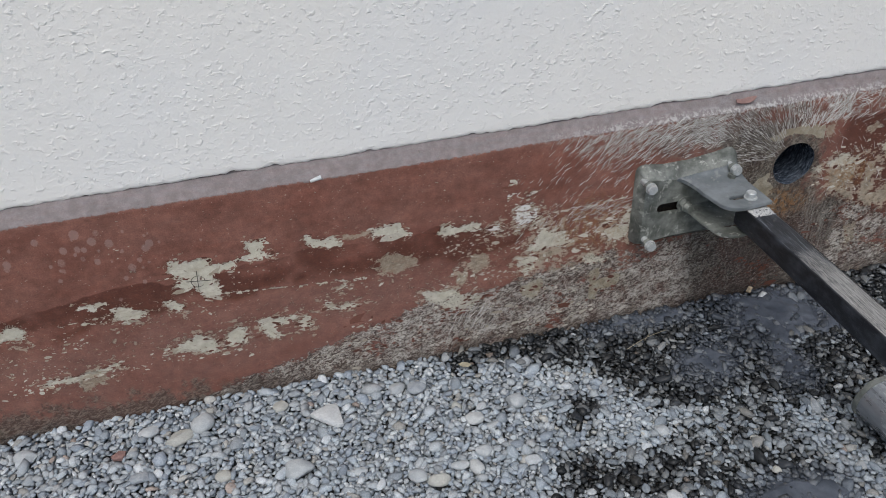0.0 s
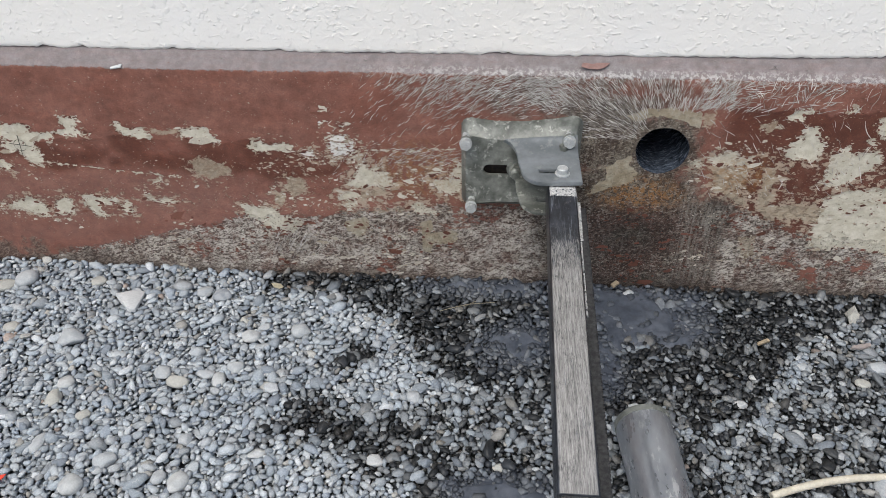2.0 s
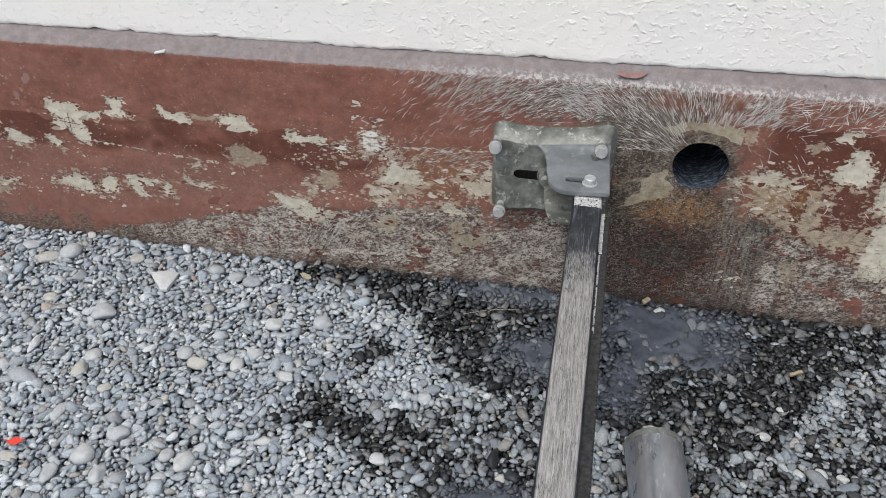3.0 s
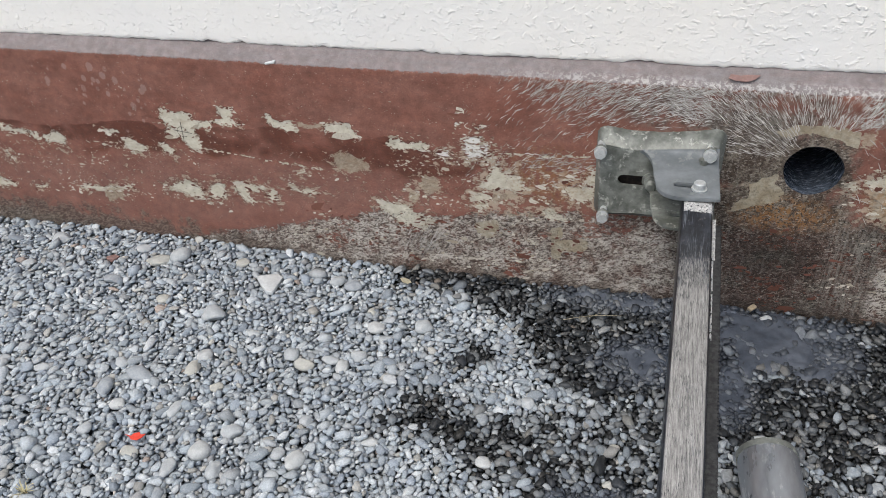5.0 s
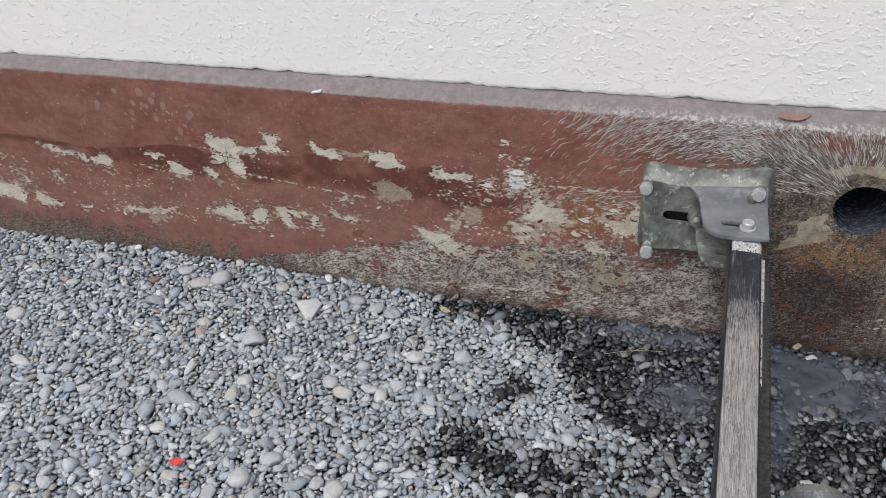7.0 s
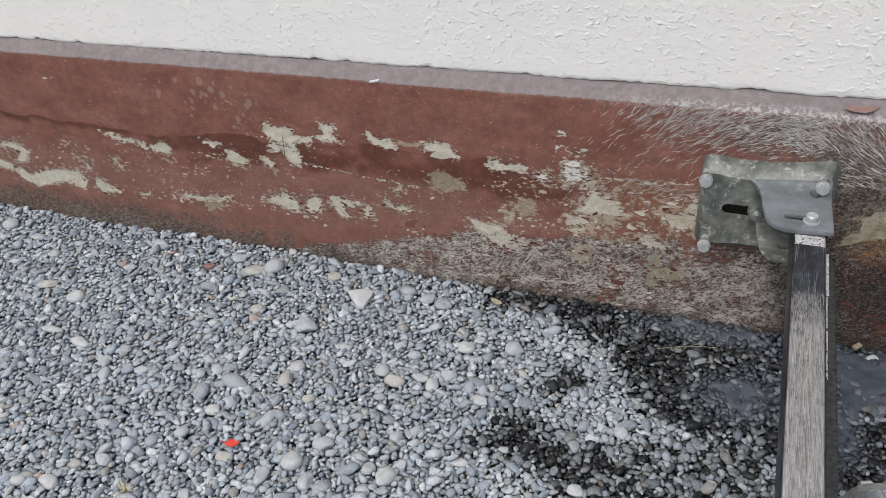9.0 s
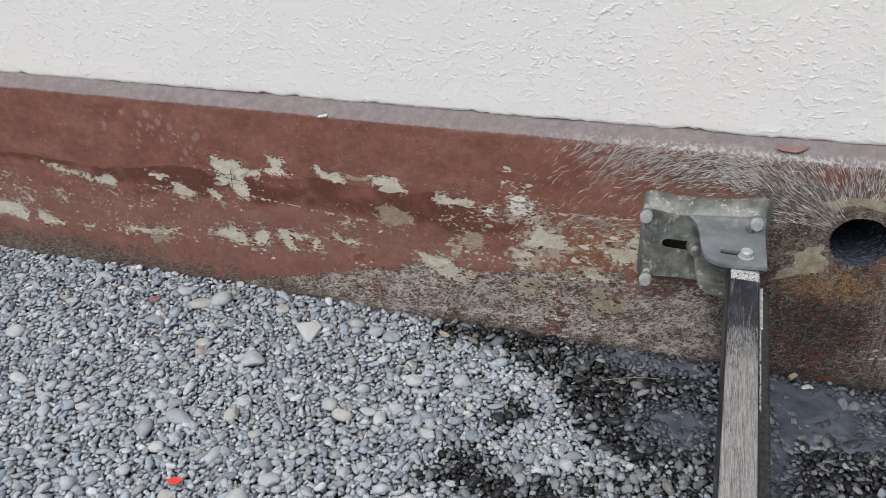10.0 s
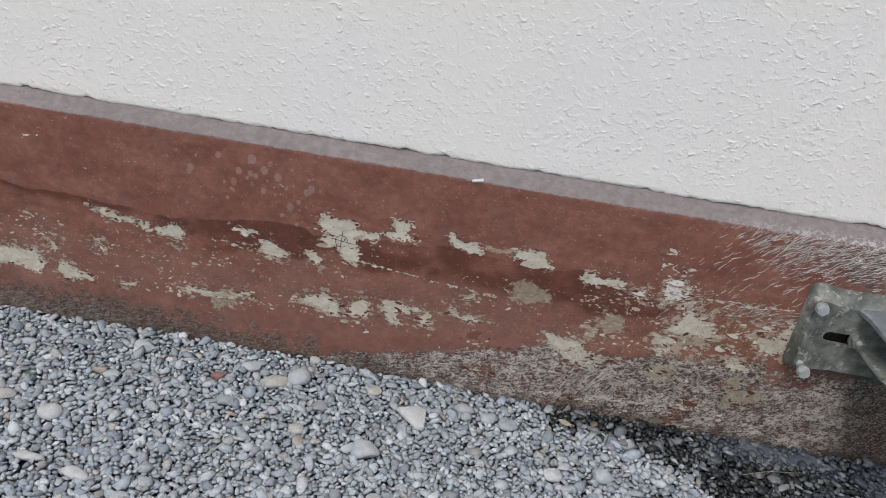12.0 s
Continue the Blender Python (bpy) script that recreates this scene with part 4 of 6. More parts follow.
def build_spatter():
    """Dried slurry flung from the bore: thin tapered ridges on the paint."""
    r = np.random.default_rng(33)
    verts, faces = [], []

    def ridge(x, z, angle, length, width):
        c, n = np.array((math.cos(angle), math.sin(angle))), np.array((-math.sin(angle), math.cos(angle)))
        bow = r.normal(0, 0.035) * length
        start = len(verts)
        steps = 4
        for k in range(steps + 1):
            f = k / steps
            mid = np.array((x, z)) + c * length * (f - 0.5) + n * bow * (1 - (2 * f - 1) ** 2)
            w = width * (0.25 + 0.75 * math.sin(math.pi * min(f * 0.75 + 0.2, 1.0)))
            for side, out in ((-0.5, -0.0002), (0.0, -0.0008 - 0.25 * w), (0.5, -0.0002)):
                q = mid + n * w * side
                verts.append((q[0], out, q[1]))
        for k in range(steps):
            a = start + 3 * k
            faces.append((a, a + 1, a + 4, a + 3))
            faces.append((a + 1, a + 2, a + 5, a + 4))

    def burst(count, x0, x1, z0, z1, direction, length, width=0.0012, wander=0.16, weight=None):
        done = 0
        while done < count:
            x, z = r.uniform(x0, x1), r.uniform(z0, z1)
            done += 1
            if weight is not None and r.random() > weight(x, z):
                continue
            if math.hypot(x - HOLE_X, z - HOLE_Z) < HOLE_R + 0.012 or z > ledge_front(x) - 0.004:
                continue
            ridge(x, z, direction(x, z) + r.normal(0, wander), length * math.exp(r.normal(0, 0.35)), width * math.exp(r.normal(0, 0.28)))

    radial = lambda x, z: math.atan2(z - HOLE_Z, x - HOLE_X)
    slant = lambda x, z: radians(44 - 22 * min(max((x - 0.60) / 0.22, 0), 1))
    thin_out = lambda x, z: min(max((x - 0.50) / 0.16, 0.03), 1) * min(max((z - 0.392) / 0.05 + 0.10, 0.06), 1)
    burst(2900, 0.50, 0.87, 0.36, 0.478, slant, 0.0118, 0.00082, 0.22, thin_out)
    burst(110, 0.44, 0.68, 0.25, 0.40, lambda x, z: radians(45), 0.013, 0.0007, 0.2)
    burst(90, 0.55, 0.69, 0.285, 0.32, lambda x, z: radians(20), 0.012, 0.0009, 0.3)
    side = lambda x, z: min(max(1.3 - math.hypot(x - HOLE_X, z - HOLE_Z) / 0.17, 0), 1)
    burst(900, 0.87, 1.015, 0.350, 0.478, radial, 0.0120, 0.00075, 0.12, side)
    burst(620, 1.00, 1.16, 0.418, 0.480, radial, 0.0120, 0.00085, 0.14)
    burst(480, 0.80, 0.96, 0.415, 0.476, lambda x, z: math.pi - radians(26 + 26 * (x - 0.80) / 0.16), 0.0125, 0.0008, 0.30)
    upright = lambda x, z: radians(76 + 22 * math.sin(x * 90))
    less = lambda x, z: min(max((1.42 - x) / 0.22, 0.10), 1) * min(max((z - 0.41) / 0.03, 0.05), 1)
    burst(420, 1.10, 1.42, 0.395, 0.480, upright, 0.0150, 0.00095, 0.35, less)
    burst(330, 1.10, 1.34, 0.400, 0.478, lambda x, z: radians(10), 0.0140, 0.0009, 0.35, less)
    burst(90, 1.12, 1.42, 0.24, 0.40, lambda x, z: radians(128), 0.016, 0.0008, 0.3)
    burst(60, 0.30, 0.40, 0.055, 0.115, lambda x, z: radians(62), 0.024, 0.0008, 0.10)
    v = np.array(verts)
    z_of = v[:, 2] - np.clip((v[:, 2] - 0.25) / 0.19, 0, 1) ** 2 * (ledge_front(v[:, 0]) - 0.4655)
    v[:, 1] += plinth_lumps(v[:, 0], z_of)
    me = mesh_from("slurry_spatter", v, faces, SPATTER)
    return tagged(new("slurry_spatter", me), "pale dried slurry streaks flung across the red plinth paint", "slurry", kind="stuff")


build_spatter()


def build_plaster():
    # front sheet with a ragged lower edge that stands a little off the ledge
    xs = np.concatenate([np.linspace(-6, -1.3, 16)[:-1], np.arange(-1.3, 1.8, 0.0025), np.linspace(1.8, 6, 14)])
    down = np.array([0.06, 0.035, 0.012, 0.003, 0.0, 0.0, 0.0012, 0.006, 0.018, 0.04, 0.07, 0.12, 0.2, 0.35, 0.7, 1.4, 3.2])
    y_of = np.array([0.34, 0.10, 0.046, 0.040, 0.034, 0.0262, 0.0246, 0.0242, 0.024, 0.024, 0.024, 0.024, 0.024, 0.024, 0.024, 0.024, 0.024])
    X, D = np.meshgrid(xs, down, indexing="ij")
    Y = np.repeat(y_of[None, :], len(xs), 0)
    drip = fbm(xs, xs * 0, 11, 3, 2.0) * 0.0025 + fbm(xs, xs * 0, 75, 3, 7.0) * 0.0048
    chips = np.clip(fbm(xs, xs * 0 + 3.0, 26, 3, 4.0) * 6 - 0.9, 0, 1) * 0.005
    edge = ledge_back(xs) - 0.0022 + drip + chips
    fade = np.clip(1 - D / 0.05, 0, 1)
    Z = D + (ledge_back(xs) + 0.004)[:, None] + fade * (edge - ledge_back(xs) - 0.004)[:, None]
    Y = Y + fbm(X, Z, 14, 3) * 0.003 - 0.0012 * np.exp(-((D - 0.004) / 0.004) ** 2) * (fbm(X, Z * 0, 30, 2, 5.0) + 0.5)
    nx, nz = X.shape
    ids = np.arange(nx * nz).reshape(nx, nz)
    quads = np.stack([ids[:-1, :-1], ids[1:, :-1], ids[1:, 1:], ids[:-1, 1:]], -1).reshape(-1, 4)
    verts = np.stack([X, Y, Z], -1).reshape(-1, 3)
    c = len(verts)
    verts = np.vstack([verts, [(-6, 0.36, 3.7), (6, 0.36, 3.7)]])
    quads = np.vstack([quads, [(ids[0, -1], ids[-1, -1], c + 1, c), (ids[0, 0], c, c + 1, ids[-1, 0])]])
    me = mesh_from("wall_plaster", verts, quads, PLASTER)
    return tagged(new("wall_plaster", me), "white roughcast plaster wall with a ragged lower edge", "wall", kind="structure")


plaster = build_plaster()


def build_bore():
    # core-drilled lining, with faint drilling rings
    n, depth, sides = 26, 0.30, 56
    verts, quads = [], []
    for i in range(n):
        d = 0.0008 + depth * i / (n - 1)
        for k in range(sides):
            a = 2 * math.pi * k / sides
            r = HOLE_R + 0.0006 - 0.0012 * float(fbm(np.array(math.cos(a) * 0.3), np.array(d * 2 + math.sin(a) * 0.3), 30, 2)) * 3
            if i == 0:
                r += 0.0045
            verts.append((HOLE_X + r * math.cos(a), d, HOLE_Z + r * math.sin(a) + d * 0.02))
    for i in range(n - 1):
        for k in range(sides):
            j = (k + 1) % sides
            quads.append((i * sides + k, i * sides + j, (i + 1) * sides + j, (i + 1) * sides + k))
    verts.append((HOLE_X, depth, HOLE_Z))
    for k in range(0, sides, 2):
        quads.append(((n - 1) * sides + k, (n - 1) * sides + k + 1, (n - 1) * sides + (k + 2) % sides, len(verts) - 1))
    me = mesh_from("drilled_hole", verts, quads, BORE)
    return tagged(new("drilled_hole", me), "round core-drilled hole with wet dark concrete sides", "hole", kind="structure")


build_bore()


# ---- the ground ----
def wetness(x, y):
    u = x + fbm(x, y, 24, 3, 3.3) * 0.035
    v = y + fbm(x, y, 24, 3, 8.1) * 0.035
    w = np.zeros_like(x)

    def pool(amount, *corners):
        d = np.full(u.shape, 9.0)
        inside = np.zeros(u.shape, dtype=bool)
        for k in range(len(corners)):
            (ax, ay), (bx, by) = corners[k - 1], corners[k]
            d = np.minimum(d, capsule(u, v, ax, ay, bx, by))
            inside ^= ((ay > v) != (by > v)) & (u < (bx - ax) * (v - ay) / (by - ay + 1e-9) + ax)
        np.maximum(w, amount * np.clip(0.5 - np.where(inside, -d, d) / 0.042, 0, 1), out=w)

    pool(1.00, (0.22, 0.02), (0.26, -0.01), (0.30, -0.05), (0.37, -0.06), (0.42, -0.07), (0.51, -0.10), (0.57, -0.11), (0.58, -0.14), (0.59, -0.18), (0.61, -0.23), (0.64, -0.27), (0.70, -0.29), (0.86, -0.28), (0.89, 0.13), (0.55, 0.11))
    pool(0.97, (0.86, 0.13), (1.68, 0.13), (1.60, -0.06), (1.45, -0.09), (1.38, -0.11), (1.32, -0.18), (1.26, -0.26), (1.22, -0.34), (1.17, -0.36), (1.08, -0.37), (0.98, -0.36), (0.84, -0.30))
    pool(0.95, (0.46, -0.26), (0.48, -0.23), (0.49, -0.19), (0.50, -0.18), (0.53, -0.21), (0.54, -0.24), (0.51, -0.25), (0.49, -0.27), (0.47, -0.28))
    pool(0.95, (0.41, -0.35), (0.44, -0.33), (0.47, -0.35), (0.50, -0.37), (0.56, -0.36), (0.62, -0.37), (0.62, -0.43), (0.64, -0.45), (0.64, -0.48), (0.62, -0.49), (0.57, -0.50), (0.54, -0.49), (0.53, -0.45), (0.45, -0.44), (0.42, -0.41), (0.38, -0.45), (0.37, -0.42), (0.42, -0.38))
    pool(0.62, (0.62, -0.43), (0.63, -0.36), (0.66, -0.33), (0.76, -0.30), (0.86, -0.28), (0.86, -0.53), (0.65, -0.54), (0.64, -0.47))
    pool(0.95, (0.64, -0.49), (0.72, -0.48), (0.86, -0.47), (0.86, -0.56), (0.64, -0.57))
    pool(0.95, (1.21, -0.39), (1.32, -0.38), (1.30, -0.42), (1.21, -0.44))
    pool(0.90, (1.20, -0.27), (1.25, -0.25), (1.24, -0.32), (1.19, -0.35))
    pool(0.55, (0.96, -0.36), (1.09, -0.37), (1.22, -0.34), (1.31, -0.25), (1.38, -0.17), (1.54, -0.23), (1.44, -0.51), (0.94, -0.55))
    pool(0.38, (1.36, -0.11), (1.60, -0.08), (1.49, -0.37), (1.33, -0.33))
    pool(0.80, (1.11, -0.30), (1.15, -0.30), (1.15, -0.32), (1.11, -0.33))
    return w


def muddiness(x, y):
    u, v = x + fbm(x, y, 25, 3, 1.3) * 0.05, y + fbm(x, y, 25, 3, 6.1) * 0.05
    w = np.zeros_like(x)
    for x0, y0, x1, y1, r in ((0.95, -0.06, 1.13, -0.08, 0.06), (0.76, -0.20, 0.85, -0.15, 0.04), (0.74, -0.52, 0.83, -0.53, 0.04), (0.95, -0.17, 0.96, -0.26, 0.03), (0.62, -0.02, 0.86, -0.03, 0.02)):
        w = np.maximum(w, np.clip(1 - (capsule(u, v, x0, y0, x1, y1) - r) / 0.035, 0, 1))
    return w


def ground_height(x, y):
    return fbm(x, y, 2.2, 3, 1.7) * 0.016 + 0.008 * np.exp(np.minimum(y, 0) / 0.05) * (0.5 + 0.4 * np.clip(x + 0.6, 0, 1.2))


def build_ground():
    xs = np.concatenate([[-400, -60, -12, -4, -2], np.arange(-1.5, 2.0, 0.02), [2.5, 4, 12, 60, 400]])
    ys = np.concatenate([[-800, -120, -25, -6, -2.5, -1.5], np.arange(-1.1, 0.05, 0.02), [0.3, 1.0, 6, 25, 120, 800]])
    X, Y = np.meshgrid(xs, ys, indexing="ij")
    Z = ground_height(X, Y) - 0.014
    nx, ny = X.shape
    ids = np.arange(nx * ny).reshape(nx, ny)
    quads = np.stack([ids[:-1, :-1], ids[1:, :-1], ids[1:, 1:], ids[:-1, 1:]], -1).reshape(-1, 4)
    me = mesh_from("ground", np.stack([X, Y, Z], -1).reshape(-1, 3), quads, EARTH, bed=((X > -1.33) & (X < 1.73) & (Y > -0.88) & (Y < 0.2)).astype(float), wet=wetness(X, Y))
    return tagged(new("ground", me), "bed of sand under grey gravel, darkened for the shade between stones", "ground", kind="structure")


build_ground()


def ico(level):
    bm = bmesh.new()
    bmesh.ops.create_icosphere(bm, subdivisions=level, radius=1)
    v = np.array([w.co[:] for w in bm.verts])
    f = np.array([[w.index for w in face.verts] for face in bm.faces])
    bm.free()
    return v, f


def stone_shapes(level, count, seed, cuts=(8, 12), reach=(0.48, 0.84)):
    """Unit pebbles: rounded, with a few flattened sides."""
    r = np.random.default_rng(seed)
    v, f = ico(level)
    shapes = []
    for _ in range(count):
        w = v * (1 + 0.0 * v)
        for _ in range(r.integers(*cuts)):
            n = r.normal(size=3)
            n /= np.linalg.norm(n)
            cut = r.uniform(*reach)
            d = w @ n
            w = w - np.outer(np.clip(d - cut, 0, None), n)
        w = w * (1 + 0.07 * np.sin(v @ r.normal(size=3) * 2.2 + r.uniform(0, 6))[:, None])
        shapes.append(w)
    return np.array(shapes), f


def turns(n, r, lie):
    """Random rotation matrices; lie: how far the stones tip, in radians."""
    a, b, c = r.uniform(0, 2 * math.pi, n), r.normal(0, lie, n), r.normal(0, lie, n)
    ca, sa, cb, sb, cc, sc = np.cos(a), np.sin(a), np.cos(b), np.sin(b), np.cos(c), np.sin(c)
    z, o = np.zeros(n), np.ones(n)
    rz = np.array([[ca, -sa, z], [sa, ca, z], [z, z, o]]).transpose(2, 0, 1)
    rx = np.array([[o, z, z], [z, cb, -sb], [z, sb, cb]]).transpose(2, 0, 1)
    ry = np.array([[cc, z, sc], [z, o, z], [-sc, z, cc]]).transpose(2, 0, 1)
    return rz @ rx @ ry


LOOSE = []  # places and radii of the single stones, kept clear of gravel


def build_gravel():
    r = np.random.default_rng(21)

    def sheet(cell, size, spread, level, depth, keep=1.0, x0=-1.32, x1=1.72, y0=-0.86, damp=0.0, clear=1.0):
        gx, gy = np.meshgrid(np.arange(x0, x1, cell), np.arange(y0, -0.002, cell * 0.88), indexing="ij")
        gx[:, ::2] += cell / 2
        n = gx.size
        x = gx.ravel() + r.uniform(-0.30, 0.30, n) * cell
        y = gy.ravel() + r.uniform(-0.30, 0.30, n) * cell
        ok = (r.random(n) < keep) & (y < -0.003)
        for px, py, pr in LOOSE:
            ok &= np.hypot(x - px, y - py) > pr * clear
        x, y = x[ok], y[ok]
        n = len(x)
        a = size * np.exp(r.normal(0, spread, n))
        axes = np.stack([a * r.uniform(1.10, 1.85, n), a * r.uniform(0.80, 1.15, n), a * r.uniform(0.42, 0.72, n)], -1)
        z = ground_height(x, y) + depth + r.uniform(-0.0025, 0.0025, n) + (a - size) * 0.3
        shapes, f = stone_shapes(level, 24, 5 + level)
        v = shapes[r.integers(0, 24, n)] * axes[:, None, :]
        v = np.einsum("nij,nvj->nvi", turns(n, r, 0.26), v) + np.stack([x, y, z], -1)[:, None, :]
        v[..., 1] = np.minimum(v[..., 1], 0.001)
        wet = wetness(x, y)
        zone = np.clip(wet / 0.5, 0, 1)
        wet = wet + (r.normal(0, 0.27, n) + damp) * (wet > 0.05)
        wet = np.maximum(np.clip((wet - 0.50) / 0.16, 0, 1), 0.40 * zone)
        mud = np.clip(muddiness(x, y) + r.normal(0, 0.15, n), 0, 1) * 0.9
        per = v.shape[1]
        faces = (f[None] + (np.arange(n) * per)[:, None, None]).reshape(-1, 3)
        return v.reshape(-1, 3), faces, np.repeat(wet, per), np.repeat(mud, per)

    layers = [sheet(0.0113, 0.0067, 0.27, 1, 0.0036), sheet(0.030, 0.0098, 0.20, 2, 0.0056, 0.30), sheet(0.0108, 0.0066, 0.12, 0, -0.0044, damp=0.40, clear=0.6)]
    start, vs, fs, ws, ms = 0, [], [], [], []
    for v, f, w, mud in layers:
        ms.append(mud)
        vs.append(v)
        fs.append(f + start)
        ws.append(w)
        start += len(v)
    me = mesh_from("gravel", np.vstack(vs), np.vstack(fs), GRAVEL, True, wet=np.concatenate(ws), mud=np.concatenate(ms))
    return tagged(new("gravel", me), "grey rounded gravel, partly dark and wet beside the wall", "gravel", kind="stuff")


def single_stone(name, x, y, sx, sy, sz, turn, material, label, seed, sharp=False):
    LOOSE.append((x, y, 0.42 * (sx + sy)))
    shapes, f = stone_shapes(1, 1, seed) if sharp else stone_shapes(3, 1, seed, (5, 8), (0.68, 0.92))
    v = shapes[0] / np.abs(shapes[0]).max(axis=0) * (sx, sy, sz)
    bottom = v[:, 2].min()
    ob = new(name, mesh_from(name, v, f, material, not sharp))
    z = float(ground_height(np.array(x), np.array(y)))
    ob.matrix_world = pose(x, y, z - 0.001 - bottom * 0.75, 0, 0, turn)
    return tagged(ob, label, "stone", "single stones in the gravel")


def build_single_stones():
    grey, pale, beige = "smooth grey pebble lying in the gravel", "smooth pale pebble lying in the gravel", "rounded beige pebble lying in the gravel"
    slate = "smooth blue-grey pebble lying in the gravel"
    single_stone("pebble", -0.311, -0.058, 0.024, 0.015, 0.009, 8, PEBBLE_GREY, grey, 30)
    single_stone("pebble", -0.213, -0.066, 0.023, 0.026, 0.014, -12, PEBBLE_GREY, grey, 31)
    single_stone("pebble", -0.256, -0.090, 0.029, 0.017, 0.011, 20, PEBBLE_BEIGE, beige, 32)
    single_stone("pebble", -0.328, -0.167, 0.020, 0.014, 0.009, -6, PEBBLE_DARK, slate, 33)
    single_stone("pebble", -0.603, -0.280, 0.022, 0.020, 0.013, 0, PEBBLE_PALE, pale, 34)
    single_stone("pebble", -0.586, -0.380, 0.027, 0.011, 0.007, 8, PEBBLE_PALE, pale, 35)
    single_stone("pebble", -0.495, -0.398, 0.025, 0.013, 0.008, -12, PEBBLE_PALE, pale, 36)
    single_stone("pebble", -0.707, -0.257, 0.025, 0.015, 0.009, 20, PEBBLE_BEIGE, beige, 37)
    single_stone("pebble", -0.534, -0.057, 0.021, 0.017, 0.011, -6, PEBBLE_GREY, grey, 38)
    single_stone("pebble", -0.878, -0.102, 0.023, 0.013, 0.008, 0, PEBBLE_GREY, grey, 39)
    single_stone("pebble", -0.112, -0.485, 0.018, 0.013, 0.008, 8, PEBBLE_PALE, pale, 40)
    single_stone("pebble", -0.028, -0.578, 0.019, 0.012, 0.007, -12, PEBBLE_BEIGE, beige, 41)
    single_stone("pebble", 0.094, -0.554, 0.021, 0.020, 0.013, 20, PEBBLE_PALE, pale, 42)
    single_stone("pebble", -0.295, -0.715, 0.024, 0.015, 0.010, -6, PEBBLE_PALE, pale, 43)
    single_stone("pebble", 0.057, -0.596, 0.013, 0.023, 0.008, 0, PEBBLE_GREY, grey, 44)
    single_stone("pebble", 0.137, -0.584, 0.014, 0.019, 0.009, 8, PEBBLE_GREY, grey, 45)
    single_stone("pebble", -0.000, -0.474, 0.013, 0.021, 0.008, -12, PEBBLE_GREY, grey, 46)
    single_stone("pebble", -0.158, -0.453, 0.016, 0.022, 0.010, 20, PEBBLE_DARK, slate, 47)
    single_stone("pebble", -0.108, -0.410, 0.031, 0.018, 0.011, -6, PEBBLE_DARK, slate, 48)
    single_stone("pebble", -0.017, -0.373, 0.014, 0.021, 0.008, 0, PEBBLE_BEIGE, beige, 49)
    single_stone("pebble", -0.010, -0.339, 0.016, 0.018, 0.010, 8, PEBBLE_PALE, pale, 50)
    single_stone("pebble", -0.049, -0.229, 0.029, 0.022, 0.014, -12, PEBBLE_GREY, grey, 51)
    single_stone("pebble", -0.064, -0.059, 0.016, 0.014, 0.009, 20, PEBBLE_BEIGE, beige, 52)
    single_stone("pebble", 0.205, -0.084, 0.021, 0.017, 0.010, -6, PEBBLE_DARK, slate, 53)
    single_stone("pebble", 0.166, -0.075, 0.017, 0.016, 0.010, 0, PEBBLE_GREY, grey, 54)
    single_stone("pebble", 0.269, -0.152, 0.011, 0.011, 0.007, 8, PEBBLE_BEIGE, beige, 55)
    single_stone("pebble", 0.293, -0.196, 0.019, 0.016, 0.010, -12, PEBBLE_PALE, pale, 56)
    single_stone("pebble", 0.322, -0.223, 0.016, 0.011, 0.007, 20, PEBBLE_GREY, grey, 57)
    single_stone("pebble", 0.236, -0.298, 0.019, 0.011, 0.007, -6, PEBBLE_GREY, grey, 58)
    single_stone("pebble", 0.189, -0.319, 0.022, 0.016, 0.010, 0, PEBBLE_BEIGE, beige, 59)
    single_stone("pebble", 0.263, -0.309, 0.013, 0.021, 0.008, 8, PEBBLE_PALE, pale, 60)
    single_stone("pebble", 0.287, -0.279, 0.018, 0.016, 0.010, -12, PEBBLE_GREY, grey, 61)
    single_stone("pebble", 0.155, -0.301, 0.016, 0.020, 0.010, 20, PEBBLE_GREY, grey, 62)
    single_stone("pebble", 0.386, -0.178, 0.022, 0.019, 0.012, -6, PEBBLE_GREY, grey, 63)
    single_stone("pebble", 0.129, -0.501, 0.021, 0.016, 0.010, 0, PEBBLE_GREY, grey, 64)
    single_stone("pebble", 0.227, -0.527, 0.013, 0.014, 0.008, 8, PEBBLE_GREY, grey, 65)
    single_stone("pebble", 0.263, -0.535, 0.018, 0.021, 0.011, -12, PEBBLE_PALE, pale, 66)
    single_stone("pebble", 0.374, -0.467, 0.018, 0.011, 0.007, 20, PEBBLE_PALE, pale, 67)
    single_stone("pebble", 0.572, -0.468, 0.016, 0.012, 0.007, -6, PEBBLE_PALE, pale, 68)
    single_stone("pebble", -0.985, -0.077, 0.024, 0.020, 0.013, 0, PEBBLE_GREY, grey, 69)
    single_stone("pebble", -0.407, -0.426, 0.017, 0.012, 0.007, 8, PEBBLE_GREY, grey, 70)
    single_stone("pebble", -0.295, -0.515, 0.017, 0.012, 0.008, -12, PEBBLE_DARK, slate, 71)
    single_stone("pebble", -0.136, -0.549, 0.015, 0.014, 0.009, 20, PEBBLE_GREY, grey, 72)
    single_stone("pebble", -0.294, -0.574, 0.017, 0.011, 0.007, -6, PEBBLE_GREY, grey, 73)
    single_stone("pebble", -0.281, -0.666, 0.013, 0.011, 0.007, 0, PEBBLE_BEIGE, beige, 74)
    single_stone("pebble", -0.354, -0.726, 0.015, 0.012, 0.008, 8, PEBBLE_PALE, pale, 75)
    single_stone("pebble", -0.050, -0.665, 0.015, 0.012, 0.007, -12, PEBBLE_GREY, grey, 76)
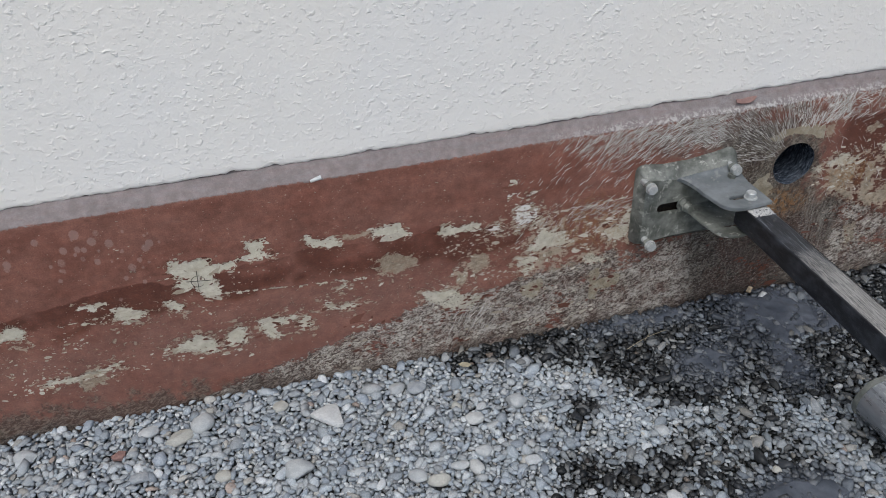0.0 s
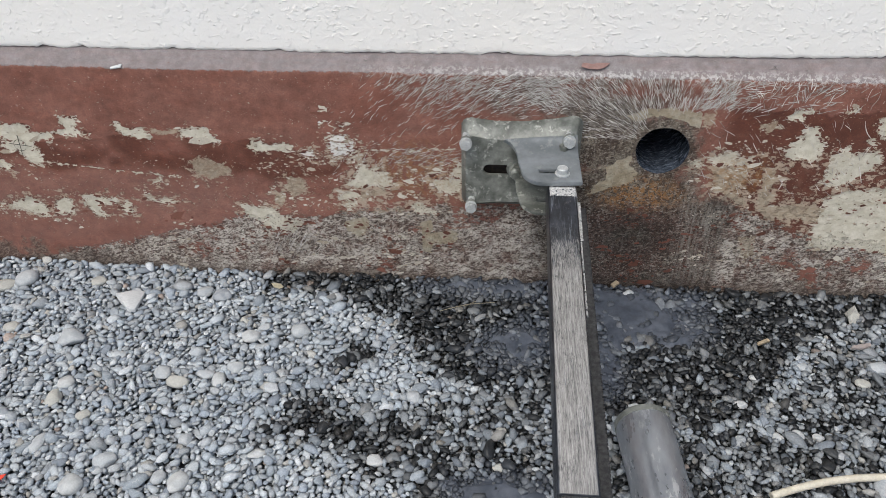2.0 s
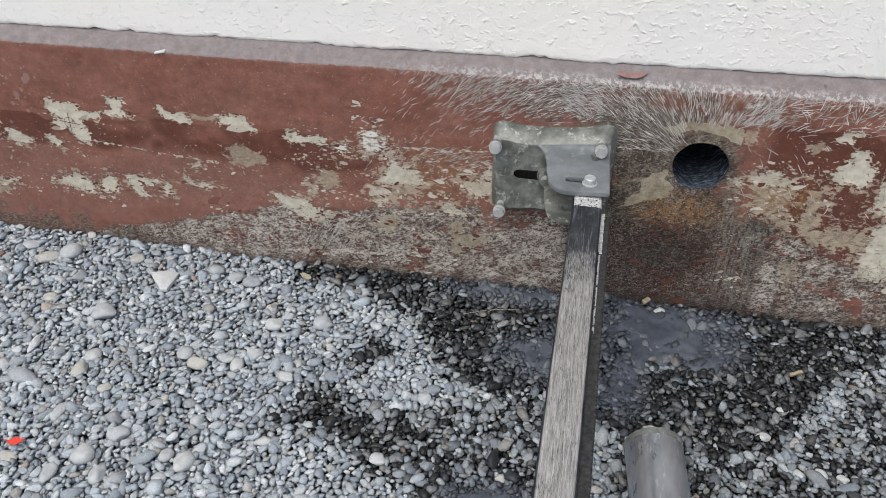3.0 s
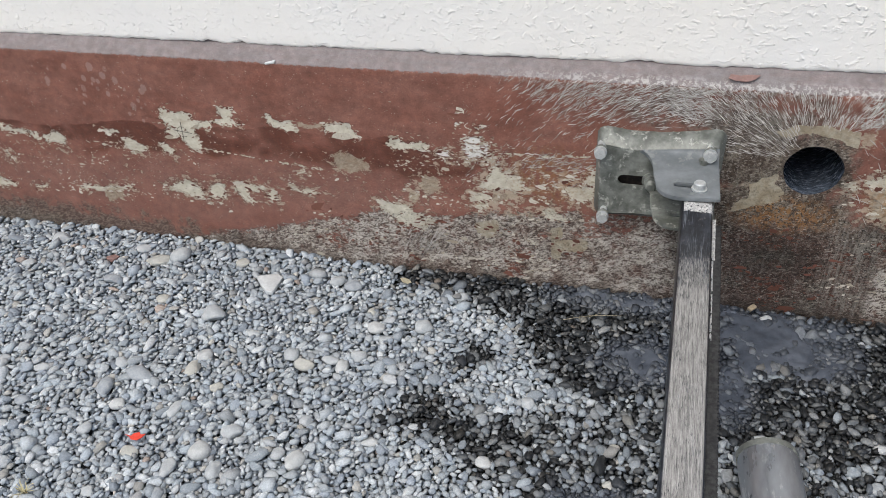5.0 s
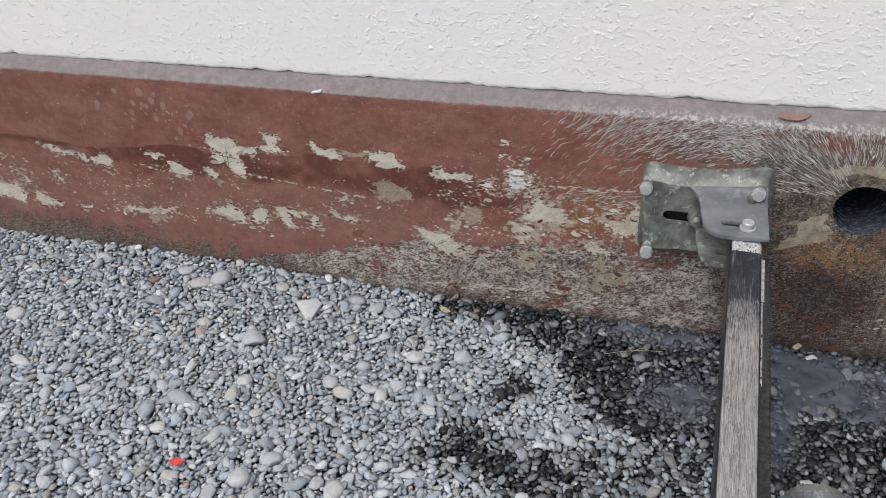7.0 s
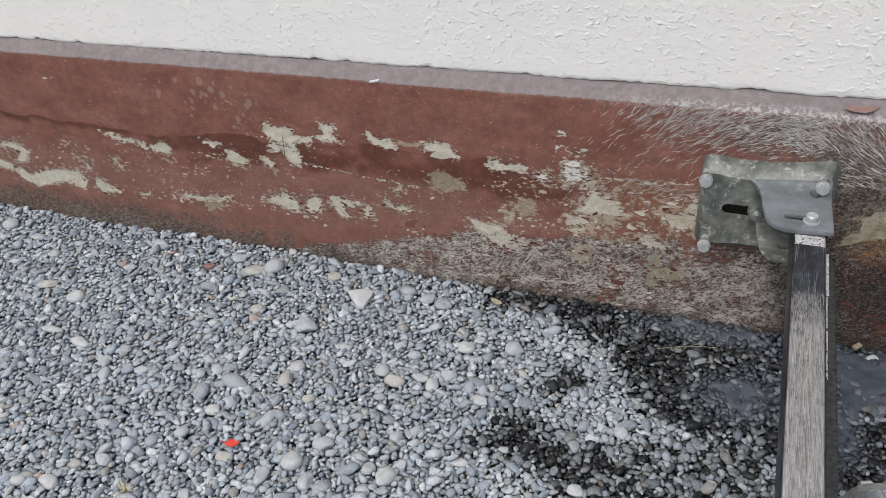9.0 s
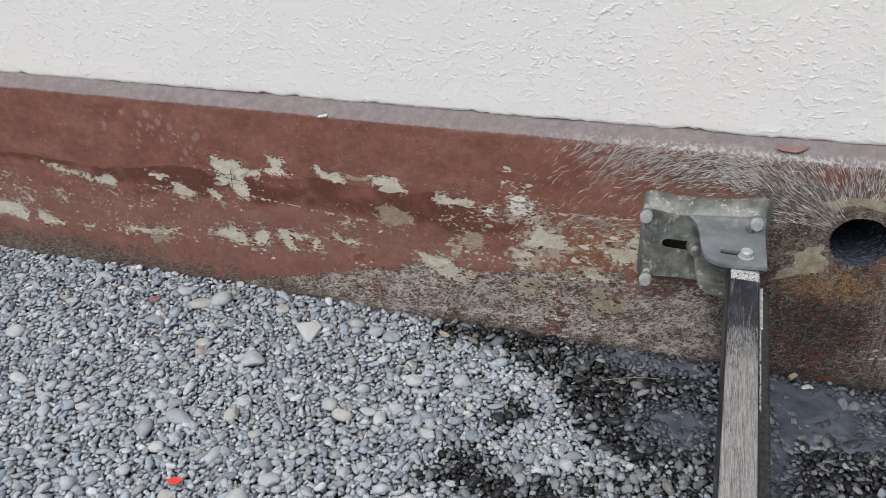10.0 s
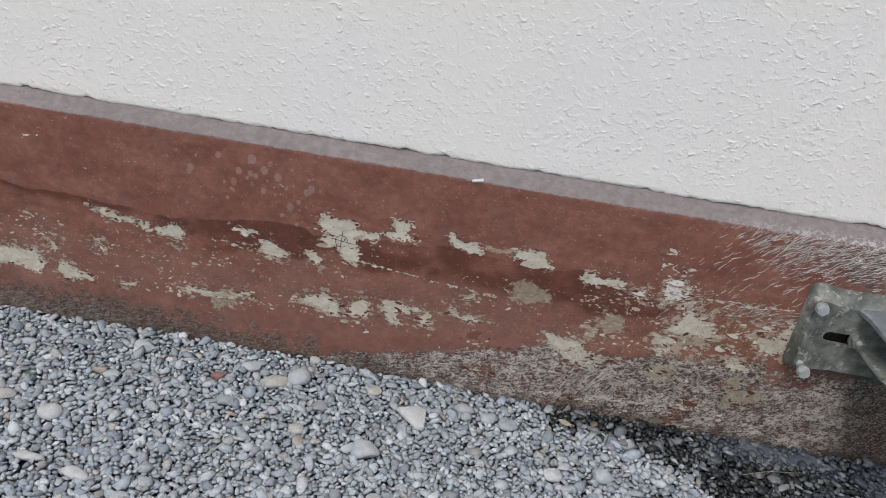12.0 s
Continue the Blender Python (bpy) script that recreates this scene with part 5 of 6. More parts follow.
    single_stone("pebble", -0.311, -0.433, 0.016, 0.011, 0.007, 20, PEBBLE_GREY, grey, 77)
    single_stone("pebble", -0.180, -0.202, 0.017, 0.014, 0.008, -6, PEBBLE_BEIGE, beige, 78)
    single_stone("pebble", 0.237, -0.572, 0.013, 0.012, 0.008, 0, PEBBLE_GREY, grey, 79)
    single_stone("pebble", 0.247, -0.450, 0.013, 0.013, 0.008, 8, PEBBLE_GREY, grey, 80)
    single_stone("pebble", 0.058, -0.261, 0.014, 0.011, 0.007, -12, PEBBLE_GREY, grey, 81)
    single_stone("pebble", 0.051, -0.408, 0.014, 0.012, 0.007, 20, PEBBLE_BEIGE, beige, 82)
    single_stone("pebble", -0.781, -0.151, 0.019, 0.014, 0.009, -6, PEBBLE_GREY, grey, 83)
    single_stone("pebble", -0.554, -0.151, 0.017, 0.012, 0.007, 0, PEBBLE_GREY, grey, 84)
    single_stone("pebble", -0.160, -0.390, 0.014, 0.014, 0.008, 8, PEBBLE_GREY, grey, 85)
    single_stone("pebble", 0.620, -0.327, 0.015, 0.015, 0.009, -12, PEBBLE_GREY, grey, 86)
    single_stone("pebble", 1.275, -0.373, 0.012, 0.013, 0.008, 20, PEBBLE_PALE, pale, 87)
    single_stone("pebble", 1.243, -0.374, 0.011, 0.009, 0.006, -6, PEBBLE_PALE, pale, 88)
    single_stone("pebble", 1.310, -0.372, 0.011, 0.009, 0.006, 0, PEBBLE_PALE, pale, 89)
    single_stone("pebble", 1.328, -0.206, 0.013, 0.010, 0.006, 8, PEBBLE_GREY, grey, 90)
    single_stone("pebble", 1.426, -0.242, 0.014, 0.012, 0.007, -12, PEBBLE_BEIGE, beige, 91)
    single_stone("pebble", 0.920, -0.503, 0.011, 0.010, 0.006, 20, PEBBLE_PALE, pale, 92)
    single_stone("pebble", 1.469, -0.201, 0.019, 0.014, 0.009, -6, PEBBLE_GREY, grey, 93)
    single_stone("pebble", 1.197, -0.305, 0.013, 0.009, 0.006, 0, PEBBLE_PALE, pale, 94)
    single_stone("pebble", 1.009, -0.321, 0.012, 0.007, 0.005, 8, PEBBLE_PALE, pale, 95)
    single_stone("pebble", 1.236, -0.238, 0.011, 0.008, 0.005, -12, PEBBLE_PALE, pale, 96)
    single_stone("pebble", 0.776, -0.393, 0.011, 0.009, 0.006, 20, PEBBLE_BEIGE, beige, 97)
    single_stone("pebble", 0.774, -0.467, 0.010, 0.008, 0.005, -6, PEBBLE_BEIGE, beige, 98)
    single_stone("stone", -0.366, -0.105, 0.016, 0.012, 0.010, 30, PEBBLE_RED, "small reddish brown stone in the grey gravel", 4, True)
    single_stone("pebble", 1.030, -0.030, 0.012, 0.010, 0.009, 0, PEBBLE_PALE, "small pale pebble half sunk in grey sludge", 21)
    single_stone("stone_shard", 1.463, -0.060, 0.014, 0.027, 0.010, -20, PEBBLE_BEIGE, "angular pale stone shard on dark gravel", 22, True)
    # flat white chip with straight broken sides
    LOOSE.append((0.020, -0.106, 0.027))
    z = float(ground_height(np.array(0.02), np.array(-0.106)))
    bm = prism(((-0.012, -0.102), (0.028, -0.079), (0.045, -0.090), (0.047, -0.148), (0.034, -0.150), (0.006, -0.123)), z + 0.003, z + 0.013, "z", 0.0025)
    bm.transform(Matrix.Translation((0.02, -0.106, z)) @ pose(0, 0, 0, -7, 3, 0) @ Matrix.Translation((-0.02, 0.106, -z)))
    me = bpy.data.meshes.new("stone_chip")
    bm.to_mesh(me)
    bm.free()
    me.materials.append(PEBBLE_WHITE)
    tagged(new("stone_chip", me), "flat angular white stone chip lying on gravel", "stone", "single stones in the gravel")


build_single_stones()
gravel = build_gravel()


def build_sludge(x0, x1, y0, y1, level, seed):
    xs, ys = np.arange(x0 - 0.03, x1 + 0.03, 0.004), np.arange(y0 - 0.03, y1 + 0.03, 0.004)
    X, Y = np.meshgrid(xs, ys, indexing="ij")
    cx, cy = (x0 + x1) / 2, (y0 + y1) / 2
    d = np.hypot((X - cx) / (x1 - x0) * 2, (Y - cy) / (y1 - y0) * 2) + fbm(X, Y, 26, 4, seed) * 1.5
    Z = ground_height(X, Y) + level - np.clip(d - 0.55, 0, 2) * 0.016 + fbm(X, Y, 60, 3, seed + 3) * 0.006
    nx, ny = X.shape
    ids = np.arange(nx * ny).reshape(nx, ny)
    quads = np.stack([ids[:-1, :-1], ids[1:, :-1], ids[1:, 1:], ids[:-1, 1:]], -1).reshape(-1, 4)
    keep = (d.ravel() < 1.35)[quads].all(axis=1)
    me = mesh_from("sludge_puddle", np.stack([X, Y, Z], -1).reshape(-1, 3), quads[keep], SLUDGE)
    return tagged(new("sludge_puddle", me), "grey-blue puddle of wet cement sludge between the stones", "puddle", "sludge puddles", "stuff")


build_sludge(0.93, 1.18, -0.165, -0.015, 0.0095, 1.0)
build_sludge(0.74, 0.88, -0.225, -0.135, 0.0068, 4.0)
build_sludge(0.70, 0.88, -0.58, -0.475, 0.0085, 7.0)
build_sludge(0.93, 1.00, -0.30, -0.16, 0.0065, 9.0)
build_sludge(0.62, 0.84, -0.05, 0.00, 0.0060, 11.0)


# ---- the drill stand fixed to the plinth ----
def hex_bolt(parent, name, x, y, z, radius, length, label=""):
    """A hexagon head with washer face on a shank, pointing out of the wall."""
    bm = bmesh.new()
    bmesh.ops.create_cone(bm, cap_ends=True, segments=6, radius1=radius, radius2=radius, depth=0.009, matrix=pose(x, y + 0.0045, z, 90, 0, 0) @ pose(0, 0, 0, 0, 0, 14))
    bmesh.ops.bevel(bm, geom=bm.edges[:], offset=0.0011, segments=2, affect="EDGES")
    smooth(bm)
    collar = tube((((x, y + 0.009, z), radius * 1.05), ((x, y + 0.0105, z), radius * 1.05)), 24)
    shank = tube((((x, y + 0.009, z), radius * 0.62), ((x, y + length, z), radius * 0.62)), 20)
    bolt = part(name, joined(bm, collar, shank), ZINC, parent, label)
    nut = bmesh.new()
    bmesh.ops.create_cone(nut, cap_ends=True, segments=6, radius1=radius * 0.98, radius2=radius * 0.98, depth=0.007, matrix=pose(x, y + 0.018, z, 90, 0, 0))
    bmesh.ops.bevel(nut, geom=nut.edges[:], offset=0.0008, segments=1, affect="EDGES")
    part("nut", smooth(nut), CAST, bolt)
    return bolt


def arc(cx, cy, r, a0, a1, n=8):
    return [(cx + r * math.cos(radians(a0 + (a1 - a0) * i / n)), cy + r * math.sin(radians(a0 + (a1 - a0) * i / n))) for i in range(n + 1)]


def plate_with_slot(outline, slot, low, high, axis):
    """A plate with one slot cut through, by joining outline and slot at a seam."""
    bm = bmesh.new()
    at = (lambda u, v, w: (u, v, w)) if axis == "z" else (lambda u, v, w: (u, w, v))
    edges = []
    for loop in (outline, slot):
        vs = [bm.verts.new(at(u, v, low)) for u, v in loop]
        edges += [bm.edges.new((vs[i], vs[(i + 1) % len(vs)])) for i in range(len(vs))]
    faces = [g for g in bmesh.ops.triangle_fill(bm, edges=edges, use_beauty=True)["geom"] if isinstance(g, bmesh.types.BMFace)]
    ext = bmesh.ops.extrude_face_region(bm, geom=faces)
    move = Vector(at(0, 0, high - low))
    bmesh.ops.translate(bm, vec=move, verts=[g for g in ext["geom"] if isinstance(g, bmesh.types.BMVert)])
    bmesh.ops.recalc_face_normals(bm, faces=bm.faces[:])
    sharp = [e for e in bm.edges if len(e.link_faces) == 2 and e.calc_face_angle(0) > 1.0]
    bmesh.ops.bevel(bm, geom=sharp, offset=0.0012, segments=2, affect="EDGES")
    return smooth(bm, 40)


def slot_outline(x0, x1, c, r, n=6):
    return arc(x1 - r, c, r, -90, 90, n) + arc(x0 + r, c, r, 90, 270, n)


def build_stand():
    stand = thing("drill_stand", (0.79, 0.0, 0.20), "grey cast drill stand with long black steel column bolted to plinth", "drill stand")
    # pan-shaped base plate: a face with a slot, its rim sloping back to the wall
    FACE = -0.030
    face = [(0.696, 0.225), (0.703, 0.218), (0.760, 0.225), (0.886, 0.226), (0.893, 0.232), (0.893, 0.372), (0.886, 0.378), (0.850, 0.368), (0.790, 0.359), (0.740, 0.360), (0.704, 0.366), (0.694, 0.360)]
    rim = [(0.687, 0.215), (0.697, 0.206), (0.760, 0.208), (0.892, 0.208), (0.901, 0.217), (0.902, 0.388), (0.890, 0.398), (0.850, 0.390), (0.795, 0.382), (0.740, 0.382), (0.698, 0.389), (0.685, 0.380)]
    plate = part("base_plate", plate_with_slot(face, slot_outline(0.727, 0.800, 0.296, 0.0105), FACE, FACE + 0.007, "y"), CAST, stand, "grey cast plate with a long slot")
    bm = bmesh.new()
    rows = []
    for loop, y in ((face, FACE), (rim, -0.010), (rim, 0.004)):
        rows.append([bm.verts.new((x, y, z)) for x, z in loop])
    inner = [bm.verts.new((0.793 + (x - 0.793) * 0.955, 0.004, 0.285 + (z - 0.285) * 0.955)) for x, z in rim]
    rows.append(inner)
    for a, b in zip(rows, rows[1:]):
        for k in range(len(a)):
            j = (k + 1) % len(a)
            bm.faces.new((a[k], a[j], b[j], b[k]))
    bmesh.ops.recalc_face_normals(bm, faces=bm.faces[:])
    bmesh.ops.bevel(bm, geom=[e for e in bm.edges if len(e.link_faces) == 2], offset=0.003, segments=2, affect="EDGES")
    part("rim", smooth(bm, 50), CAST, stand)
    # dark sheet added behind the slot in place of the shade inside it
    part("slot_shade_sheet", box(0.715, 0.81, -0.012, -0.008, 0.27, 0.314), SHADE_AND_PENCIL, stand)
    # levelling bolts
    hex_bolt(stand, "levelling_bolt", 0.695, -0.060, 0.362, 0.0110, 0.062, "zinc hexagon bolt")
    hex_bolt(stand, "levelling_bolt", 0.8765, -0.058, 0.372, 0.0110, 0.060, "zinc hexagon bolt")
    hex_bolt(stand, "levelling_bolt", 0.707, -0.064, 0.230, 0.0110, 0.066, "zinc hexagon bolt")
    # anchor rod with nut and washer in the slot
    rod = part("anchor_rod", joined(*[tube((((0.786, -0.028 - 0.003 * k, 0.300), 0.0068), ((0.786, -0.0295 - 0.003 * k, 0.300), 0.0080), ((0.786, -0.031 - 0.003 * k, 0.300), 0.0068)), 16) for k in range(9)]), CAST, stand, "grey threaded anchor rod")
    part("nut", tube((((0.786, -0.030, 0.300), 0.0125), ((0.786, -0.042, 0.300), 0.0125)), 6), CAST, rod)
    part("washer", tube((((0.786, -0.0295, 0.300), 0.0165), ((0.786, -0.0320, 0.300), 0.0165)), 28), CAST, rod)
    # upper and lower cheeks that hold the column
    cheek = [(0.893, FACE + 0.002), (0.895, -0.152), (0.838, -0.158)] + arc(0.830, -0.122, 0.036, 262, 185, 6) + [(0.788, -0.090), (0.786, -0.055), (0.774, FACE + 0.002)]
    part("upper_cheek", plate_with_slot(cheek, slot_outline(0.822, 0.872, -0.120, 0.0055), 0.348, 0.355, "z"), CHEEK, stand, "grey cheek plate with a slot")
    part("lower_cheek", plate_with_slot([(x, y) for x, y in cheek], slot_outline(0.822, 0.872, -0.120, 0.0055), 0.288, 0.295, "z"), CAST, stand, "grey cheek plate with a slot")
    bm = bmesh.new()
    # a web that sweeps down from the plate's upper edge onto the cheek
    nu, nv = 10, 10
    grid = []
    for a in range(nu + 1):
        row = []
        for b in range(nv + 1):
            u, w = a / nu, b / nv
            turn = w * math.pi / 2
            y = FACE - 0.001 - 0.058 * (1 - math.cos(turn))
            z = 0.3545 + (0.006 + 0.014 * u) * (1 - math.sin(turn)) + 0.0015 * (1 - w)
            left = 0.762 + 0.026 * math.sin(turn)
            row.append(bm.verts.new((left + (0.892 - left) * u, y, z)))
        grid.append(row)
    for a in range(nu):
        for b in range(nv):
            bm.faces.new((grid[a][b], grid[a + 1][b], grid[a + 1][b + 1], grid[a][b + 1]))
    shell = bmesh.ops.extrude_face_region(bm, geom=bm.faces[:])
    bmesh.ops.translate(bm, vec=(0, 0.001, -0.007), verts=[g for g in shell["geom"] if isinstance(g, bmesh.types.BMVert)])
    bmesh.ops.recalc_face_normals(bm, faces=bm.faces[:])
    part("fillet", smooth(bm, 30), CHEEK, stand)
    clamp = part("clamp_bolt", tube((((0.862, -0.128, 0.355), 0.0125), ((0.862, -0.128, 0.357), 0.0125), ((0.862, -0.128, 0.3571), 0.0095), ((0.862, -0.128, 0.366), 0.0095), ((0.862, -0.128, 0.368), 0.0080)), 24), ZINC, stand, "zinc clamping bolt")
    part("stud", tube((((0.868, -0.052, 0.353), 0.0085), ((0.868, -0.052, 0.366), 0.0085)), 6), CAST, stand)
    # hollow square column
    x0, x1, z0, z1, near, far = 0.838, 0.8855, 0.2995, 0.3465, -0.125, -0.757

    def ring(inset, r, y):
        a, b, c, d = x0 + inset, x1 - inset, z0 + inset, z1 - inset
        pts = arc(b - r, d - r, r, 0, 90, 4) + arc(a + r, d - r, r, 90, 180, 4) + arc(a + r, c + r, r, 180, 270, 4) + arc(b - r, c + r, r, 270, 360, 4)
        lean = (y + 0.125) * 0.014
        return [(u + lean, y, w) for u, w in pts]

    bm = bmesh.new()
    loops = [[bm.verts.new(p) for p in ring(i, r, y)] for i, r, y in
             ((0, 0.0045, near), (0, 0.0045, -0.3), (0, 0.0045, -0.5), (0, 0.0045, far + 0.001), (0.001, 0.004, far), (0.004, 0.003, far), (0.005, 0.003, far + 0.001), (0.005, 0.003, far + 0.12))]
    for a, b in zip(loops, loops[1:]):
        for k in range(len(a)):
            j = (k + 1) % len(a)
            bm.faces.new((a[k], a[j], b[j], b[k]))
    bm.faces.new(loops[0])
    bm.faces.new(loops[-1])
    bmesh.ops.recalc_face_normals(bm, faces=bm.faces[:])
    column = part("column", smooth(bm, 60), BAR, stand, "hollow black steel column caked with dried slurry")
    # dried slurry heaped where the column leaves the cheeks, and along its edge
    def crust(name, x0, x1, y0, y1, top, seed, label, nx=26, ny=14, lean=0.0):
        bm = bmesh.new()
        grid = []
        for a in range(nx + 1):
            row = []
            for b in range(ny + 1):
                x, y = x0 + (x1 - x0) * a / nx, y0 + (y1 - y0) * b / ny
                n = noise.noise(Vector((x * 260, y * 200, seed)))
                edge = min(a, nx - a, b, ny - b)
                row.append(bm.verts.new((x + (y + 0.125) * lean, y, top + (0.0012 + 0.0022 * n if edge else -0.002))))
            grid.append(row)
        for a in range(nx):
            for b in range(ny):
                worn = noise.noise(Vector((a * 0.31, b * 0.31, seed + 7))) + 0.22 * min(a, nx - 1 - a, b, ny - 1 - b) + 0.25
                if worn > 0.10:
                    bm.faces.new((grid[a][b], grid[a + 1][b], grid[a + 1][b + 1], grid[a][b + 1]))
        bmesh.ops.delete(bm, geom=[v for v in bm.verts if not v.link_faces], context="VERTS")
        bmesh.ops.recalc_face_normals(bm, faces=bm.faces[:])
        part(name, smooth(bm, 60), CRUST, column, label)

    crust("slurry_crust", x0 + 0.001, x1 - 0.001, -0.183, -0.154, z1 - 0.0006, 3.0, "pale wet slurry crust at the clamp")
    # gear rack along the side of the column
    pitch, count = 0.0063, 88
    profile = [(x1 - 0.002, -0.195)]
    for k in range(count):
        y = -0.195 - k * pitch
        profile += [(x1 + 0.0150 + (y + 0.125) * 0.014, y), (x1 + 0.0150 + (y + 0.125) * 0.014, y - pitch * 0.45), (x1 + 0.0130 + (y + 0.125) * 0.014, y - pitch * 0.6), (x1 + 0.0130 + (y + 0.125) * 0.014, y - pitch * 0.9)]
    profile.append((x1 - 0.011, -0.195 - count * pitch))
    bm = prism(profile, 0.306, 0.333)
    for f in bm.faces:
        f.smooth = False
    part("gear_rack", bm, RACK, column, "oily toothed rack")
    crust("slurry_crust", x1 - 0.001, x1 + 0.0068, -0.285, -0.178, 0.3335, 5.0, "pale slurry crust on the rack", 8, 40, 0.014)
    crust("slurry_crust", x1 + 0.0005, x1 + 0.0045, -0.46, -0.286, 0.3335, 9.0, "pale slurry crust on the rack", 5, 60, 0.014)
    return stand


build_stand()


# ---- loose things on the ground ----
def build_drill_bit():
    a, b = Vector((1.006, -0.402, 0.055)), Vector((1.047, -0.86, 0.056))
    d = (b - a).normalized()
    bit = thing("core_drill_bit", (a.x, a.y, 0.01), "dull grey steel core drill tube lying on wet gravel", "drill bit")
    L = (b - a).length
    at = lambda s: a + d * s
    r = 0.0445
    part("barrel", tube([(at(0.05), r - 0.003), (at(0.012), r - 0.003), (at(0.010), r), (at(0.016), r + 0.0005), (at(0.2), r), (at(L - 0.01), r), (at(L), r - 0.004)], 56), BIT, bit)
    part("cutting_rim", tube([(at(0.012), r - 0.0035), (at(0.0), r - 0.0030), (at(0.0), r + 0.0012), (at(0.0105), r + 0.0012), (at(0.0108), r)], 56, False), CAST, bit, "dark worn cutting rim")
    return bit


build_drill_bit()


def curve_thing(name, points, radius, material, label, category):
    cu = bpy.data.curves.new(name, "CURVE")
    cu.dimensions, cu.bevel_depth, cu.bevel_resolution, cu.resolution_u = "3D", radius, 3, 8
    sp = cu.splines.new("NURBS")
    sp.points.add(len(points) - 1)
    for q, w in zip(sp.points, points):
        q.co = (*w, 1)
    sp.use_endpoint_u, sp.order_u = True, 3
    cu.use_fill_caps = True
    tmp = bpy.data.objects.new(name, cu)
    me = bpy.data.meshes.new_from_object(tmp)
    bpy.data.objects.remove(tmp)
    me.materials.clear()
    me.materials.append(material)
    for f in me.polygons:
        f.use_smooth = True
    return tagged(new(name, me), label, category)


curve_thing("straw", ((0.652, -0.113, 0.016), (0.690, -0.100, 0.021), (0.725, -0.089, 0.020), (0.760, -0.080, 0.016)), 0.0006, TWIG, "thin dry straw lying on the wet gravel", "straw")
curve_thing("straw", ((0.70, -0.098, 0.017), (0.712, -0.090, 0.020), (0.722, -0.080, 0.017)), 0.0007, TWIG, "short dry straw lying on the wet gravel", "straw")
curve_thing("cable", ((1.20, -0.500, 0.012), (1.25, -0.482, 0.016), (1.31, -0.466, 0.018), (1.38, -0.455, 0.017), (1.48, -0.452, 0.016), (1.62, -0.465, 0.012)), 0.0062, CREAM, "cream coloured cable lying across the gravel", "cable")


def small_block(name, x, y, z, sx, sy, sz, turn, material, label, category):
    bm = box(-sx, sx, -sy, sy, -sz, sz, min(sx, sy, sz) * 0.5)
    for v in bm.verts:
        v.co += Vector((0, 0, 0.12 * sx * math.sin(v.co.x / sx * 2.2))) + noise.noise_vector(v.co * 130) * sz * 0.25
    me = bpy.data.meshes.new(name)
    bm.to_mesh(me)
    bm.free()
    me.materials.append(material)
    ob = new(name, me)
    ob.matrix_world = pose(x, y, z, 6, -4, turn)
    return tagged(ob, label, category)


small_block("wood_bit", 1.267, -0.158, 0.016, 0.012, 0.0036, 0.0032, 22, WOODBIT, "small tan stub of wood on wet gravel", "wood")
small_block("wood_bit", 1.003, -0.014, 0.022, 0.008, 0.005, 0.003, 40, WOODBIT, "small tan wood chip at the foot of the wall", "wood")
def flat_scrap(name, outline, thick, at, turns_xyz, material, label, category):
    bm = prism(outline, -thick / 2, thick / 2, "z")
    for v in bm.verts:
        v.co.z += 6.0 * v.co.x ** 2 - 0.10 * v.co.y
    me = bpy.data.meshes.new(name)
    bm.to_mesh(me)
    bm.free()
    me.materials.append(material)
    ob = new(name, me)
    ob.matrix_world = pose(*at, *turns_xyz)
    return tagged(ob, label, category)


flat_scrap("plastic_scrap", ((-0.022, 0.002), (-0.010, 0.0005), (-0.006, 0.006), (0.003, 0.008), (0.006, 0.003), (0.016, 0.004), (0.012, -0.003), (0.004, -0.008), (-0.008, -0.007), (-0.012, -0.002)), 0.0012, (-0.022, -0.556, 0.021), (10, -4, 8), REDPLASTIC, "small torn red plastic scrap lying on a pebble", "scrap")
flat_scrap("dry_leaf", ((-0.014, 0.0), (-0.006, 0.006), (0.005, 0.007), (0.014, 0.002), (0.008, -0.005), (-0.004, -0.006)), 0.0010, (0.314, -0.060, 0.017), (14, 8, -15), YELLOWLEAF, "curled yellow leaf lying on the gravel", "leaf")
flat_scrap("tile_shard", ((-0.022, -0.003), (-0.014, 0.004), (0.004, 0.0055), (0.020, 0.003), (0.018, -0.004), (0.0, -0.006)), 0.004, (1.447, -0.157, 0.0145), (2, -2, 14), SHARD, "flat pinkish shard lying on grey gravel", "shard")


